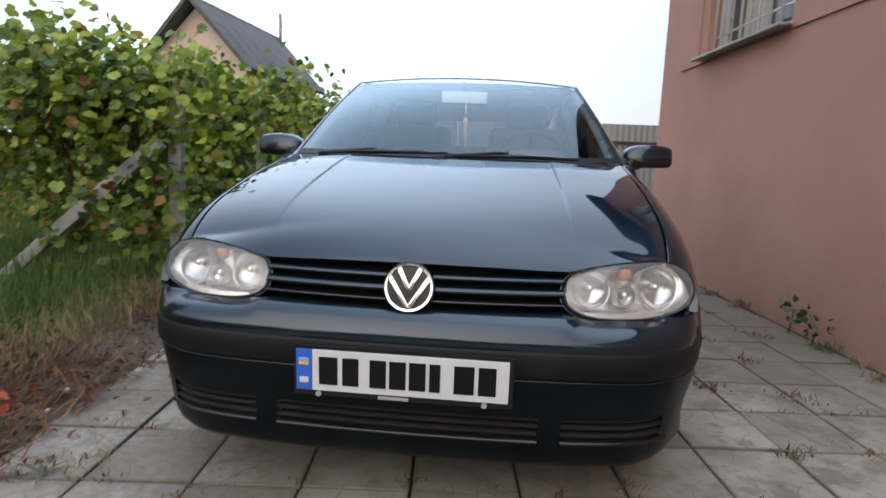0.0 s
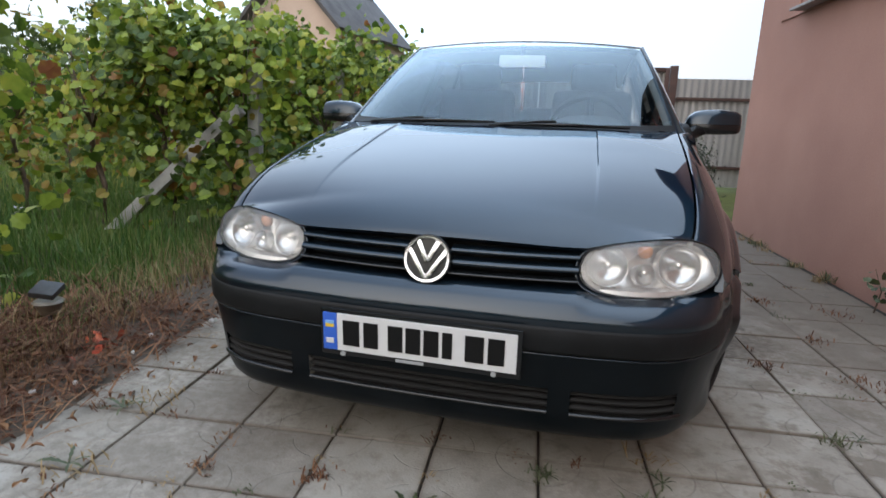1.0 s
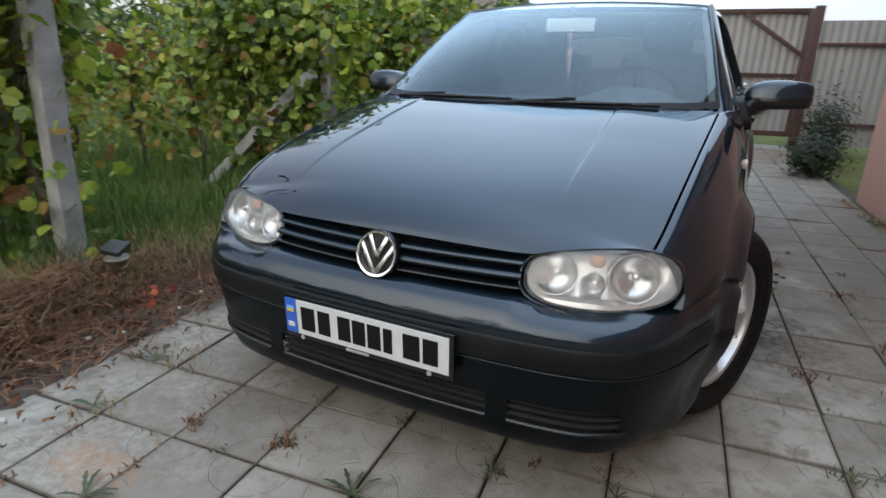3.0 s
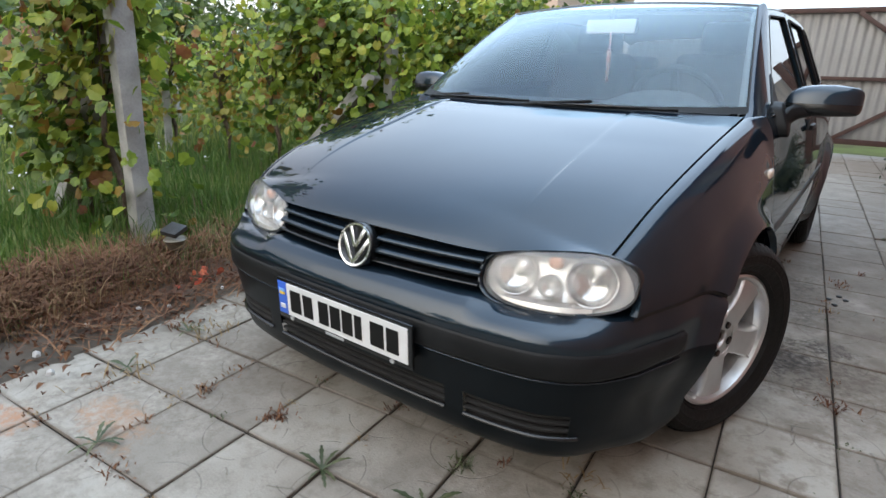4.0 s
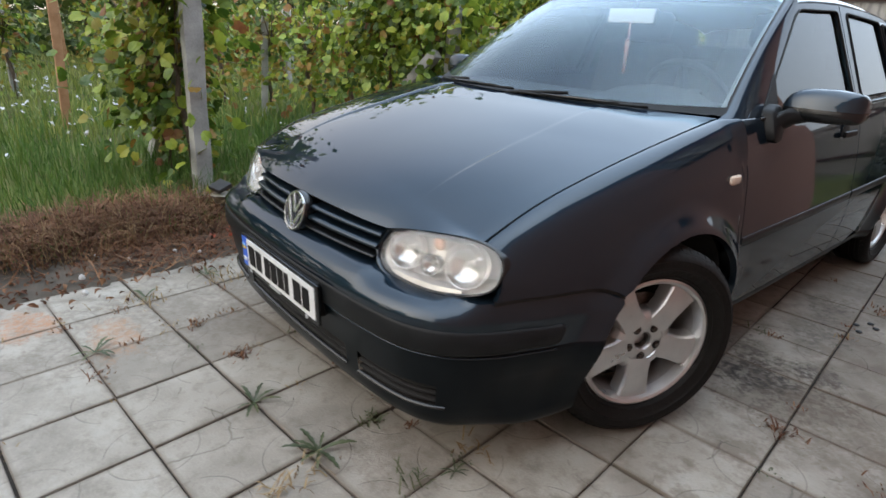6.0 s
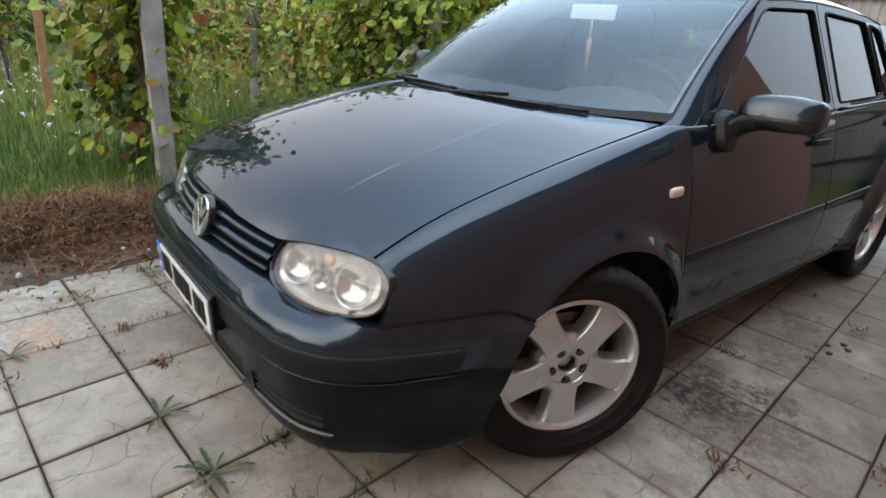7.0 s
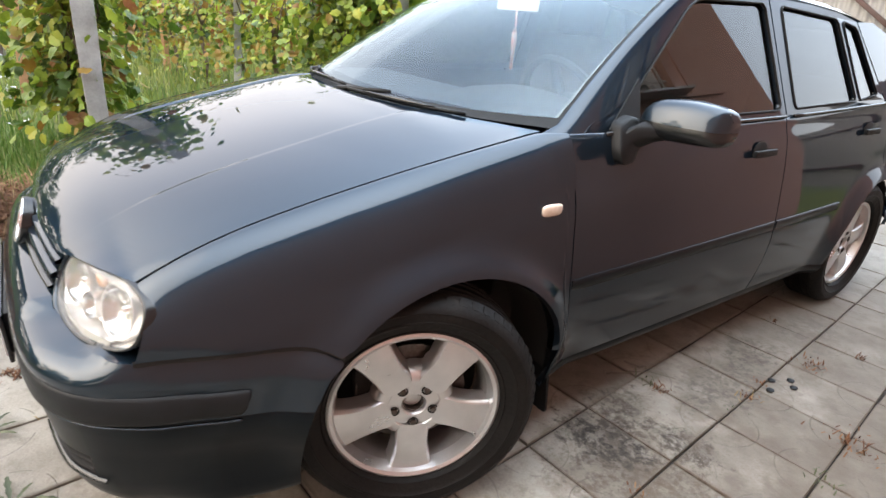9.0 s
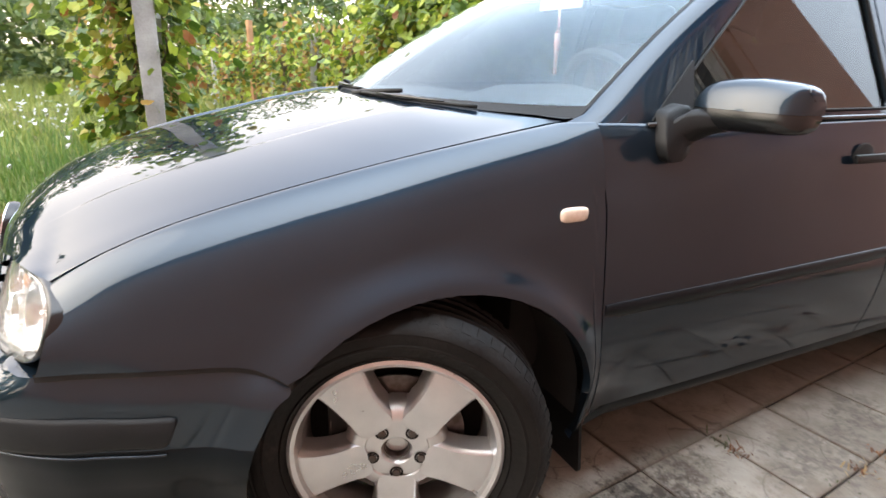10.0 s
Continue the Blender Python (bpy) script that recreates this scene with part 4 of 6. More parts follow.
WEEDLEAF = mat("weed_leaf", (0.032, 0.045, 0.017), (0.056, 0.070, 0.026), 20, 0.6, fine=90, obj=0.5, c3=(0.09, 0.095, 0.04))
for x, y, r, k in ((0.034, -0.10, 0.10, 8), (0.36, -0.04, 0.12, 9), (-0.58, -0.44, 0.11, 7), (0.66, 0.225, 0.06, 7), (-0.95, -0.18, 0.09, 6), (-1.05, 0.12, 0.10, 6), (1.30, -0.05, 0.06, 6), (1.98, 1.9, 0.10, 8), (1.31, 0.66, 0.05, 6)):
    rosette(x, y, r * 0.85, k, "dandelion", "flat green dandelion rosette in a paving joint", "weed", "joint weeds", WEEDLEAF)


TUFTS = {STRAW: ([], []), WEEDLEAF: ([], []), BROWN: ([], [])}


def sprigs(x, y, r, n, h, material, label):
    pts, fs = [], []
    for i in range(n):
        a, L = rng.uniform(0, 6.28), h * rng.uniform(0.5, 1)
        b0 = np.array((x + rng.normal() * r, y + rng.normal() * r, 0.0))
        d = np.array((math.cos(a) * 0.6, math.sin(a) * 0.6, rng.uniform(0.25, 1))) * L
        s = np.array((-math.sin(a), math.cos(a), 0)) * 0.0022
        q = len(pts)
        pts += [b0 - s, b0 + s, b0 + d * 0.6 + s, b0 + d * 0.6 - s, b0 + d - np.array((0, 0, 0.2 * L))]
        fs += [(q, q + 1, q + 2, q + 3), (q + 3, q + 2, q + 4)]
    k = len(TUFTS[material][0])
    TUFTS[material][0].extend(pts)
    TUFTS[material][1].extend(tuple(i + k for i in f) for f in fs)


for x, y, r, n, h, dry in ((0.42, -0.1, 0.04, 26, 0.11, 1), (0.45, -0.22, 0.02, 14, 0.13, 1), (0.63, 0.33, 0.03, 20, 0.08, 1), (-0.27, -0.02, 0.025, 50, 0.05, 1), (-0.6, -0.08, 0.02, 40, 0.05, 1), (-0.98, 0.2, 0.05, 60, 0.08, 1), (-0.93, -0.2, 0.05, 50, 0.08, 1),
                           (0.33, 0.16, 0.02, 24, 0.06, 0), (1.22, 0.62, 0.03, 40, 0.05, 0), (1.17, 1.2, 0.03, 60, 0.05, 1), (1.5, 1.15, 0.05, 60, 0.05, 1), (1.48, 1.6, 0.04, 50, 0.05, 1), (1.4, 2.2, 0.04, 50, 0.05, 1), (1.75, 2.1, 0.06, 60, 0.05, 1), (1.1, 2.6, 0.03, 50, 0.04, 1), (0.62, 0.1, 0.02, 20, 0.09, 0)):
    sprigs(x, y, r, n, h * (0.8 if dry else 1), (BROWN if h < 0.07 else STRAW) if dry else WEEDLEAF, "dry straw coloured weed tuft in a paving joint" if dry else "small green weed tuft in a paving joint")
for k in range(26):
    v = rng.uniform(-1, 4.5)
    p = Y(WALL_U - rng.uniform(0.03, 0.12), v)
    sprigs(p.x, p.y, 0.03, 40, rng.uniform(0.06, 0.14), STRAW if k % 3 else WEEDLEAF, "dry weed tuft at the foot of the wall" if k % 3 else "green weed tuft at the foot of the wall")
# crumbs and dead blades caught in the joints
r_j = np.random.default_rng(77)
for k in range(420):
    along_u = r_j.uniform() < 0.5
    i, j = int(r_j.integers(-4, 7)), int(r_j.integers(-4, 13))
    f_ = r_j.uniform(0, PITCH)
    u_, v_ = (U0 + PITCH * i + f_, V0 + PITCH * j) if along_u else (U0 + PITCH * i, V0 + PITCH * j + f_)
    if not -1.15 < u_ < 2.2 or (math.sin(u_ * 4.1 + 1) * math.sin(v_ * 3.3) + r_j.normal() * 0.5) < 0.05:
        continue
    p = Y(u_, v_)
    if abs(p.x) < 0.8 and p.y > 0.3:
        continue
    sprigs(p.x, p.y, 0.012 + 0.012 * r_j.uniform(), int(r_j.integers(6, 22)), r_j.uniform(0.012, 0.04), (BROWN, BROWN, STRAW, WEEDLEAF)[int(r_j.integers(0, 4))], "")
tagged(raw("dead_crumbs", *TUFTS[BROWN], BROWN), "brown dead crumbs and blades in the paving joints", "litter", kind="stuff")
tagged(raw("dry_tufts", *TUFTS[STRAW], STRAW), "dry straw coloured weed tufts in the paving joints", "weeds", kind="stuff")
tagged(raw("green_tufts", *TUFTS[WEEDLEAF], WEEDLEAF), "small green weed tufts in the paving joints", "weeds", kind="stuff")
# taller green weed by the wall
for v, h in ((2.0, 0.24), (1.78, 0.17)):
    p = Y(2.18, v)
    root = empty("wall_weed", Matrix.Translation(p))
    part("stem", tubed([(0, 0, 0), (0.02, 0.01, h * 0.5), (-0.02, 0.03, h)], [0.005, 0.004, 0.002], 5), BARK, root)
    C = np.stack([rng.normal(size=16) * 0.05, rng.normal(size=16) * 0.05, rng.uniform(0.3, 1, 16) * h], 1)
    v_, f_ = leaf_cloud(C, rng.normal(size=(16, 3)) + np.array((-0.5, -0.5, 0.6)), rng.uniform(0.025, 0.045, 16))
    raw("crown", v_, f_, WEEDLEAF, root)
    tagged(root, "leggy green weed growing at the wall's foot", "weed", "wall weeds")
# fallen red leaves, pale scraps, dark crumbs of oil
C = np.stack([-1.46 + rng.normal(size=14) * 0.05, 0.42 + rng.normal(size=14) * 0.05, 0.03 + rng.uniform(0, 0.05, 14)], 1)
v_, f_ = leaf_cloud(C, rng.normal(size=(14, 3)) * 0.5 + np.array((0, 0, 1)), rng.uniform(0.028, 0.05, 14))
tagged(raw("red_leaves", v_, f_, REDLEAF), "fallen bright red leaves on the paving edge", "leaves", kind="stuff")
for k in range(14):
    bm = bmesh.new()
    bmesh.ops.create_icosphere(bm, subdivisions=1, radius=rng.uniform(0.007, 0.016))
    for q in bm.verts:
        q.co *= 1 + 0.3 * noise.noise(q.co * 60 + Vector((k, 0, 0)))
    p = Y(-1.33 + rng.normal() * 0.16, rng.uniform(-0.3, 1.6))
    bmesh.ops.transform(bm, matrix=Matrix.Translation((p.x, p.y, 0.032)), verts=bm.verts)
    tagged(part("pebble", bm, SCRAP), "small pale stone on the earth beside the paving", "stone", "pale stones")
for x, y in ((1.10, 2.26), (1.07, 2.33), (1.14, 2.36), (1.11, 2.40)):
    bm = bmesh.new()
    bmesh.ops.create_icosphere(bm, subdivisions=2, radius=0.014)
    bmesh.ops.transform(bm, matrix=Matrix.Translation((x, y, 0.003)) @ Matrix.Diagonal((1.0, 1.2, 0.25, 1)), verts=bm.verts)
    tagged(part("tar_lump", bm, BLACK), "small black lump of tar on a slab", "tar lump", "tar lumps")


def garden_lamp():
    root = empty("garden_lamp", Matrix.Translation((-1.70, 0.44, 0.05)))
    part("spike", tubed([(0, 0, -0.06), (0, 0, 0.10)], [0.004, 0.010], 8), SMOKE, root)
    bm = bmesh.new()
    lathe(bm, [(0.0, 0.16), (0.05, 0.158), (0.058, 0.15), (0.052, 0.145), (0.034, 0.10), (0.0, 0.10)], 20, Matrix.Rotation(radians(-90), 4, 'Y'))
    part("lamp_body", bm, WARMGLASS, root)
    bm = boxed((0, 0, 0.20), (0.095, 0.095, 0.026), 0.006, pose(0, 0, 0, 16, 8, 20))
    part("solar_cap", bm, SMOKE, root, "dark tilted solar cap")
    tagged(root, "small dark solar garden lamp on a spike", "garden lamp")


garden_lamp()


# ---- trees across the yard's front, mirrored in the car ----
kept_state = rng.bit_generator.state
for x, y, h, w, n in ((-9.5, -6.0, 3.3, 4.2, 2400), (-6.4, -7.4, 2.8, 4.0, 2400), (-3.4, -7.9, 3.3, 4.2, 2400), (-0.4, -8.2, 2.7, 4.0, 2400), (2.6, -8.0, 3.1, 4.2, 2400)):
    tree(x, y, h, w, n, label="dark green leafy tree across the yard")
rng.bit_generator.state = kept_state

# ---- the car: nose towards -y, nose tip at y = 0, centre line x = 0 ----
car = empty("car")
tagged(car, "dark blue-green five-door hatchback parked on the paving", "car")

PX = np.array([0, .15, .26, .35, .46, .57, .65, .70, .74, .768, .798, .818, .830, .836])
PY = np.array([.035, .037, .041, .046, .056, .076, .115, .160, .225, .290, .395, .480, .560, .640])
arc = np.concatenate([[0], np.cumsum(np.hypot(np.diff(PX), np.diff(PY)))])
plan_x, plan_y = spline(arc, PX), spline(arc, PY)
fine_s = np.linspace(0, arc[-1], 900)
FX, FY = plan_x(fine_s), plan_y(fine_s)


def plan_at(s, off):
    """A point of the nose line at arc length s (signed), moved inwards by off."""
    a = abs(s)
    e = 0.004
    x, y = float(plan_x(a)), float(plan_y(a))
    tx, ty = float(plan_x(min(a + e, arc[-1])) - plan_x(max(a - e, 0))), float(plan_y(min(a + e, arc[-1])) - plan_y(max(a - e, 0)))
    ln = math.hypot(tx, ty)
    nx, ny = -ty / ln, tx / ln
    x, y = x + nx * off, y + ny * off
    return (x if s >= 0 else -x), y


def s_of(x):
    return float(np.interp(abs(x), FX, fine_s)) * (1 if x >= 0 else -1)


# side of the body
half_w = spline([.20, .24, .30, .38, .47, .55, .65, .85, 1.1, 1.3, 1.8, 2.5, 3.0, 3.4, 3.7, 3.95, 4.08, 4.15],
                [.722, .738, .757, .788, .810, .823, .832, .846, .854, .857, .862, .863, .861, .855, .835, .79, .73, .66])
tuck = spline([.16, .22, .30, .42, .50, .60, .68, .78, .86, .93, 1.0], [.066, .042, .017, -.004, -.010, -.003, .007, .021, .037, .056, .075])
belt_z = spline([1.25, 1.6, 2.4, 3.2, 3.8], [.935, .945, .960, .985, 1.01])
ARCHES = ((.895, .325, .365, .330), (3.39, .325, .350, .330))


def side_x(y, z):
    x = half_w(y) - tuck(z)
    for cy, cz, ry, rz in ARCHES:
        r = math.hypot((y - cy) / ry, (z - cz) / rz)
        if r > 0.9:
            x += 0.036 * math.exp(-((r - 1.0) / 0.140) ** 2)
    return float(x)


def arch_floor(y, floor):
    """The lower edge of the side: the sill, or the wheel arch where there is one."""
    for cy, cz, ry, rz in ARCHES:
        d = abs(y - cy) / ry
        if d < 1:
            return max(floor, cz + rz * math.sqrt(1 - d * d))
    return floor


# seam between fender and bumper, from the lamp's lower corner to the wheel arch
seam_z = spline([.20, .232, .30, .40, .50, .545, .58, .605, .62], [.562, .563, .566, .568, .565, .559, .547, .533, .528])
HY = [.262, .30, .36, .45, .58, .70, .85, 1.0, 1.223]
hood_x = spline(HY, [.660, .668, .676, .684, .692, .698, .705, .711, .720])
hood_z = spline(HY, [.690, .712, .742, .777, .814, .843, .876, .905, .945])


def arch_stations(cy, ry, y0, y1, n=26):
    q = [cy - ry * math.cos(a) for a in np.linspace(0, math.pi, n)]
    return [y for y in q if y0 < y < y1]


def side_column(y, z0, xt, zt, n, rnd=0.17, full=1.0):
    """One upright line of the side from z0 up to (xt, zt), rounded over at the top; full above 1 flattens the shoulder."""
    zb = zt - rnd
    zs = [z0 + (zt - z0) * (1 - (1 - u) ** 1.9) for u in np.linspace(0, 1, n)]
    col = []
    for z in zs:
        q = max(0.0, 1 - max(0.0, (z - zb) / rnd) ** (2 / full)) ** (full / 2)
        col.append((xt + (side_x(y, min(z, zb + .06)) - xt) * q, y, z))
    return col


def mirrored(P, s):
    Q = P.copy()
    Q[..., 0] *= s
    return Q


# -- structure that closes the inside, dark --
bm = bmesh.new()
box(bm, (0, 2.1, 0.27), (1.30, 3.6, 0.16), 0.03)
box(bm, (0, 2.16, 0.30), (1.60, 1.70, 0.14), 0.02)
box(bm, (0, 0.62, 0.50), (1.00, 0.80, 0.30), 0.05)
box(bm, (0, 3.5, 0.55), (1.24, 1.0, 0.5), 0.05)
box(bm, (0, 1.22, 0.60), (1.36, 0.10, 0.56), 0.02)
part("floor_pan", bm, VOID, car, "black underside")

# -- hood --
rear_y = spline([0, .3, .55, .72], [1.000, 1.040, 1.143, 1.236])
rear_z = spline([0, .4, .72], [.956, .955, .947])
rise = spline([0, .012, .03, .06, .11, .19, .31, .5, .7, .85, 1], [0, .05, .10, .165, .25, .36, .495, .67, .82, .92, 1])
edge_z = spline([0, .2, .39, .46, .55, .62, .66], [.6765, .674, .669, .681, .693, .697, .690])
edge_y = spline([0, .2, .39, .46, .55, .62, .66], [.124, .132, .157, .180, .208, .238, .264])
wide = np.concatenate([np.linspace(0, .56, 15), [.574, .581, .587, .594], np.linspace(.61, 1, 16)])
wide = np.concatenate([-wide[:0:-1], wide])
nu, nv = len(wide), 44
P = np.zeros((nv, nu, 3))
for j, u in enumerate(wide):
    w_ = abs(u)
    a = w_
    fx, rx = .660 * a, .720 * a
    fy, fz, ry_, rz_ = float(edge_y(fx)), float(edge_z(fx)), float(rear_y(rx)), float(rear_z(rx))
    for i, t in enumerate(np.linspace(0, 1, nv) ** 1.6):
        uc = .63 - .07 * t
        a = w_ * uc / .584 if w_ < .584 else uc + (w_ - .584) * (1 - uc) / .416
        fx, rx = .660 * a, .720 * a
        fy, fz, ry_, rz_ = float(edge_y(fx)), float(edge_z(fx)), float(rear_y(rx)), float(rear_z(rx))
        y = fy + (ry_ - fy) * t
        x = a * float(hood_x(max(y, .262)))
        # cross-section: a low arch from the centre line to the seam, rolled down at the front edge
        def arch_z(yy):
            zc = .6765 + .2795 * float(rise(min(1, max(0, (yy - .124) / .876))))
            return zc + (float(hood_z(min(max(yy, .262), 1.223))) - zc) * a ** 2.6
        z = arch_z(y) - (arch_z(fy) - fz) * math.exp(-t / (.05 + .10 * a ** 4)) + (rz_ - arch_z(ry_)) * max(0, t - .6) / .4
        k = min(1, max(0, (.589 - w_) / 0.010))
        z -= 0.0058 * k * k * (3 - 2 * k) * min(1, max(0, (t - .04) / .5)) ** 2 * (3 - 2 * min(1, max(0, (t - .04) / .5))) * min(1, .4 + (1 - t) * 6)
        P[i, j] = (math.copysign(x, u), y, z)
P[:, :, 0] *= 0.9955
part("hood", panel(P, 0.02, (0, .7, .3)), PAINT, car, "dark blue-green glossy hood with two long pressed creases")

# -- fenders --
for s in (1, -1):
    ys = sorted(set([.262, .28, .305, .35, .40, .46, .50, .53, .555, .58, .60] + arch_stations(.895, .365, .602, 1.2599) + [1.2605, 1.268, 1.276, 1.284]))
    rows = []
    for y in ys:
        z0 = max(float(seam_z(y)) + .002, arch_floor(y, 0)) if y < .640 else arch_floor(y, .21)
        if y < 1.223:
            xt, zt = float(hood_x(y)) + .004, float(hood_z(y))
        else:
            t = (y - 1.223) / .061
            xt, zt = .724 + .043 * t, .945 + .005 * t
        col = side_column(y, z0, xt, zt, 40, float(np.interp(y, [.27, .45], [.10, .21])), 1.15)
        # the front edge leans with the lamp
        if y < .42:
            w = (.42 - y) / (.42 - .262)
            col = [(x + float(half_w(yq) - half_w(y)) * (1 if z < .66 else .5), yq, z) for x, y_, z in col for yq in [y_ + w * (float(np.interp(z, [.56, .58, .64, .68, .706], [.236, .245, .266, .272, .266])) - .262)]]
        rows.append(col)
    P = mirrored(np.array(rows), s)
    fender = part("fender", panel(P, 0.02, (0, .9, .5)), PAINT, car)
    # side turn lamp
    near = side_column(1.202, .40, float(hood_x(1.202)) + .004, float(hood_z(1.202)), 40, .21, 1.15)
    c = Vector((s * (float(np.interp(.771, [q[2] for q in near], [q[0] for q in near])) + .001), 1.202, .771))
    bm = bmesh.new()
    bmesh.ops.create_uvsphere(bm, u_segments=20, v_segments=10, radius=1)
    for v in bm.verts:
        e = 0.55
        v.co = Vector((v.co.x * .009, math.copysign(abs(v.co.y) ** e, v.co.y) * .036, math.copysign(abs(v.co.z) ** e, v.co.z) * .016))
    bmesh.ops.transform(bm, matrix=Matrix.Translation(c), verts=bm.verts)
    part("turn_lamp", bm, CLEARWHITE, fender, "pale side turn lamp")
    # wheel arch liner
    bm = bmesh.new()
    A = np.linspace(radians(-8), radians(188), 30)
    P = []
    for x, k in ((.838, 1.0), (.80, 1.0), (.52, 1.04), (.515, .2)):
        arc_ = [(.895 + k * .372 * math.cos(a), .325 + k * .337 * math.sin(a)) for a in A]
        P.append([(s * min(x, side_x(y, max(z, .2)) - .022 - (.04 if y < .7 and z < .56 else 0)), y, z) for y, z in arc_])
    grid(bm, np.array(P))
    part("wheel_arch_liner", bm, VOID, car, "black wheel arch liner")
    # mud flap behind the front wheel
    bm = bmesh.new()
    prism(bm, rounded([(.62, .30), (.845, .34), (.852, .105), (.66, .105)], .015), [], lambda a, b, d: Vector((s * a, 1.272 + d + (.32 - b) * .10, b)), .008)
    part("mud_flap", bm, BLACK, car, "black rubber mud flap")

# -- front bumper --
bump_z = [.150, .160, .172, .190, .215, .250, .318, .345, .385, .412, .424, .492, .502, .514, .528, .542, .553, .560, .566, .567]
bump_o = [.115, .085, .062, .046, .036, .029, .021, .017, .010, .006, .006, .000, -.003, -.001, .009, .026, .048, .066, .082, .200]
slot_x = [.335, .392, .685]
S = sorted(set([round(q, 4) for x in slot_x for q in (s_of(x), -s_of(x))] + list(np.round(np.linspace(-arc[-1], arc[-1], 91), 4))))


def bump_point(q, z, o, flank=False):
    if flank and .41 < z < .53:
        w = min(1, max(0, (abs(q) - .80) / .10))
        o = o + (float(np.interp(z, [.412, .528], [.006, .002])) - o) * w
    t = min(1, max(0, (abs(q) - .66) / .16))
    k = 1 - 0.90 * t * t * (3 - 2 * t)
    if z > .5 and o < .15:
        o = o * k
        # under the grille the lip stands further forward than under the lamps
        g = min(1, max(0, (abs(q) - .38) / .07))
        o = o * (.55 + .45 * g * g * (3 - 2 * g)) if z > .53 else o
    if z < .42:
        t2 = min(1, max(0, (abs(q) - .84) / .22))
        o = o * (1 - (.45 if z > .155 else .3) * t2 * t2 * (3 - 2 * t2)) 
    if z < .56:
        t3 = min(1, max(0, (abs(q) - .70) / .42))
        o = o - .010 * t3 * t3 * (3 - 2 * t3) * min(1, (.56 - z) / .32)
    if z > .3:
        # the flank leans in towards the top
        o = o + (z - .47) * .13 * min(1, max(0, (abs(q) - .78) / .14)) * min(1, (z - .3) / .1)
    if z > .542:
        dip = min(1, max(0, (abs(q) - .40) / .08)) * (1 - min(1, max(0, (abs(q) - .66) / .06)))
        z = z + ((.542 + (z - .542) * .45) - z) * dip
    # the rear edge follows the wheel arch
    ye = .895 - .365 * math.sqrt(max(0, 1 - (max(0, min(z, .533) - .325) / .33) ** 2)) - .006 + max(0, .325 - z) * .02
    se = float(np.interp(min(ye, .64), FY, fine_s))
    if abs(q) > .55:
        q = math.copysign(.55 + (abs(q) - .55) * (se - .55) / (arc[-1] - .55), q)
    if z > .5 and abs(q) > .66:
        w = min(1, (abs(q) - .66) / .06)
        z = z + (.5 + (z - .5) * (float(seam_z(float(plan_y(abs(q))))) - .0025 - .5) / .067 - z) * w
    x, y = plan_at(q, o)
    plain = plan_at(q, 0.004)[0]
    # towards the wheel arch it runs flush with the fender and its flare
    w = min(1, max(0, (abs(q) - .78) / .22)) * min(1, max(0, (z - .18) / .12))
    w = w * w * (3 - 2 * w)
    return (x + (math.copysign(side_x(y, z), x) + (x - plain) - x) * w, y, z)


P = np.array([[bump_point(q, z, o, True) for q in S] for z, o in zip(bump_z, bump_o)])
# flange turned in along the wheel arch
inner = P[:, [0, -1]].copy()
inner[:, :, 0] *= .93
inner[:, :, 1] += .006
P = np.concatenate([inner[:, :1], P, inner[:, 1:]], axis=1)
S2 = [S[0] - .01] + S + [S[-1] + .01]


def split_rows(a, b):
    bm = bmesh.new()
    grid(bm, P[a:b + 1], (lambda i, j: not (bump_z[a + i] >= .2499 and bump_z[a + i] < .3179 and abs((S2[j] + S2[j + 1]) / 2) < s_of(.685) and not (s_of(.335) < abs((S2[j] + S2[j + 1]) / 2) < s_of(.392)))))
    bmesh.ops.recalc_face_normals(bm, faces=bm.faces)
    return bm


bumper = part("front_bumper", split_rows(10, len(bump_z) - 1), PAINT, car, "dark blue-green bumper with a black rub strip")
part("lower_apron", split_rows(0, 10), PAINT_DARKENED, bumper, "dark lower bumper apron with air slots")
# rub strip, black, proud, rounded at its ends
q_end = float(np.interp(.487, FY, fine_s)) * 1.0
Sq = [q for q in S if abs(q) < q_end - .03]
Sq = [-q_end + d for d in (0, .002, .006, .012, .02)] + Sq + [q_end - d for d in (.02, .012, .006, .002, 0)]
sz = [.420, .423, .432, .458, .484, .4905, .493]
so = [.006, -.001, -.005, -.0055, -.005, -.001, .005]
def strip_z(q, z):
    """The strip grows narrower along the flank and is rounded off at its end."""
    e = max(0, 1 - (q_end - abs(q)) / .02)
    t = min(1, max(0, (abs(q) - .74) / .25))
    return .4565 + .001 * t + (z - .4565) * (.6 + .4 * math.sqrt(1 - e * e)) * (1 - .22 * t)


Q = np.array([[bump_point(q, strip_z(q, z), o) for q in Sq] for z, o in zip(sz, so)])
bm = bmesh.new()
grid(bm, Q)
for e in (0, -1):
    bm.faces.new([bm.verts.new(Q[i, e]) for i in range(len(sz))])
part("rub_strip", bm, BLACK, bumper, "black plastic rub strip")
# black strip set behind the fender and bumper seam, for the gap's shade
for s in (1, -1):
    ysq = np.linspace(.236, .612, 30)
    gap = np.array([[(s * (side_x(y, .56) - .004 - d), y, float(seam_z(y)) + dz) for y in ysq] for d, dz in ((0, .006), (0, -.009))])
    bm = bmesh.new()
    grid(bm, gap)
    part("seam_shade", bm, VOID, bumper)
# thin edge of the apron that catches the light below the strip
part("strip_edge", tube(bmesh.new(), [bump_point(q, .4165, .0045) for q in Sq], .0028, 6), PAINT, bumper)
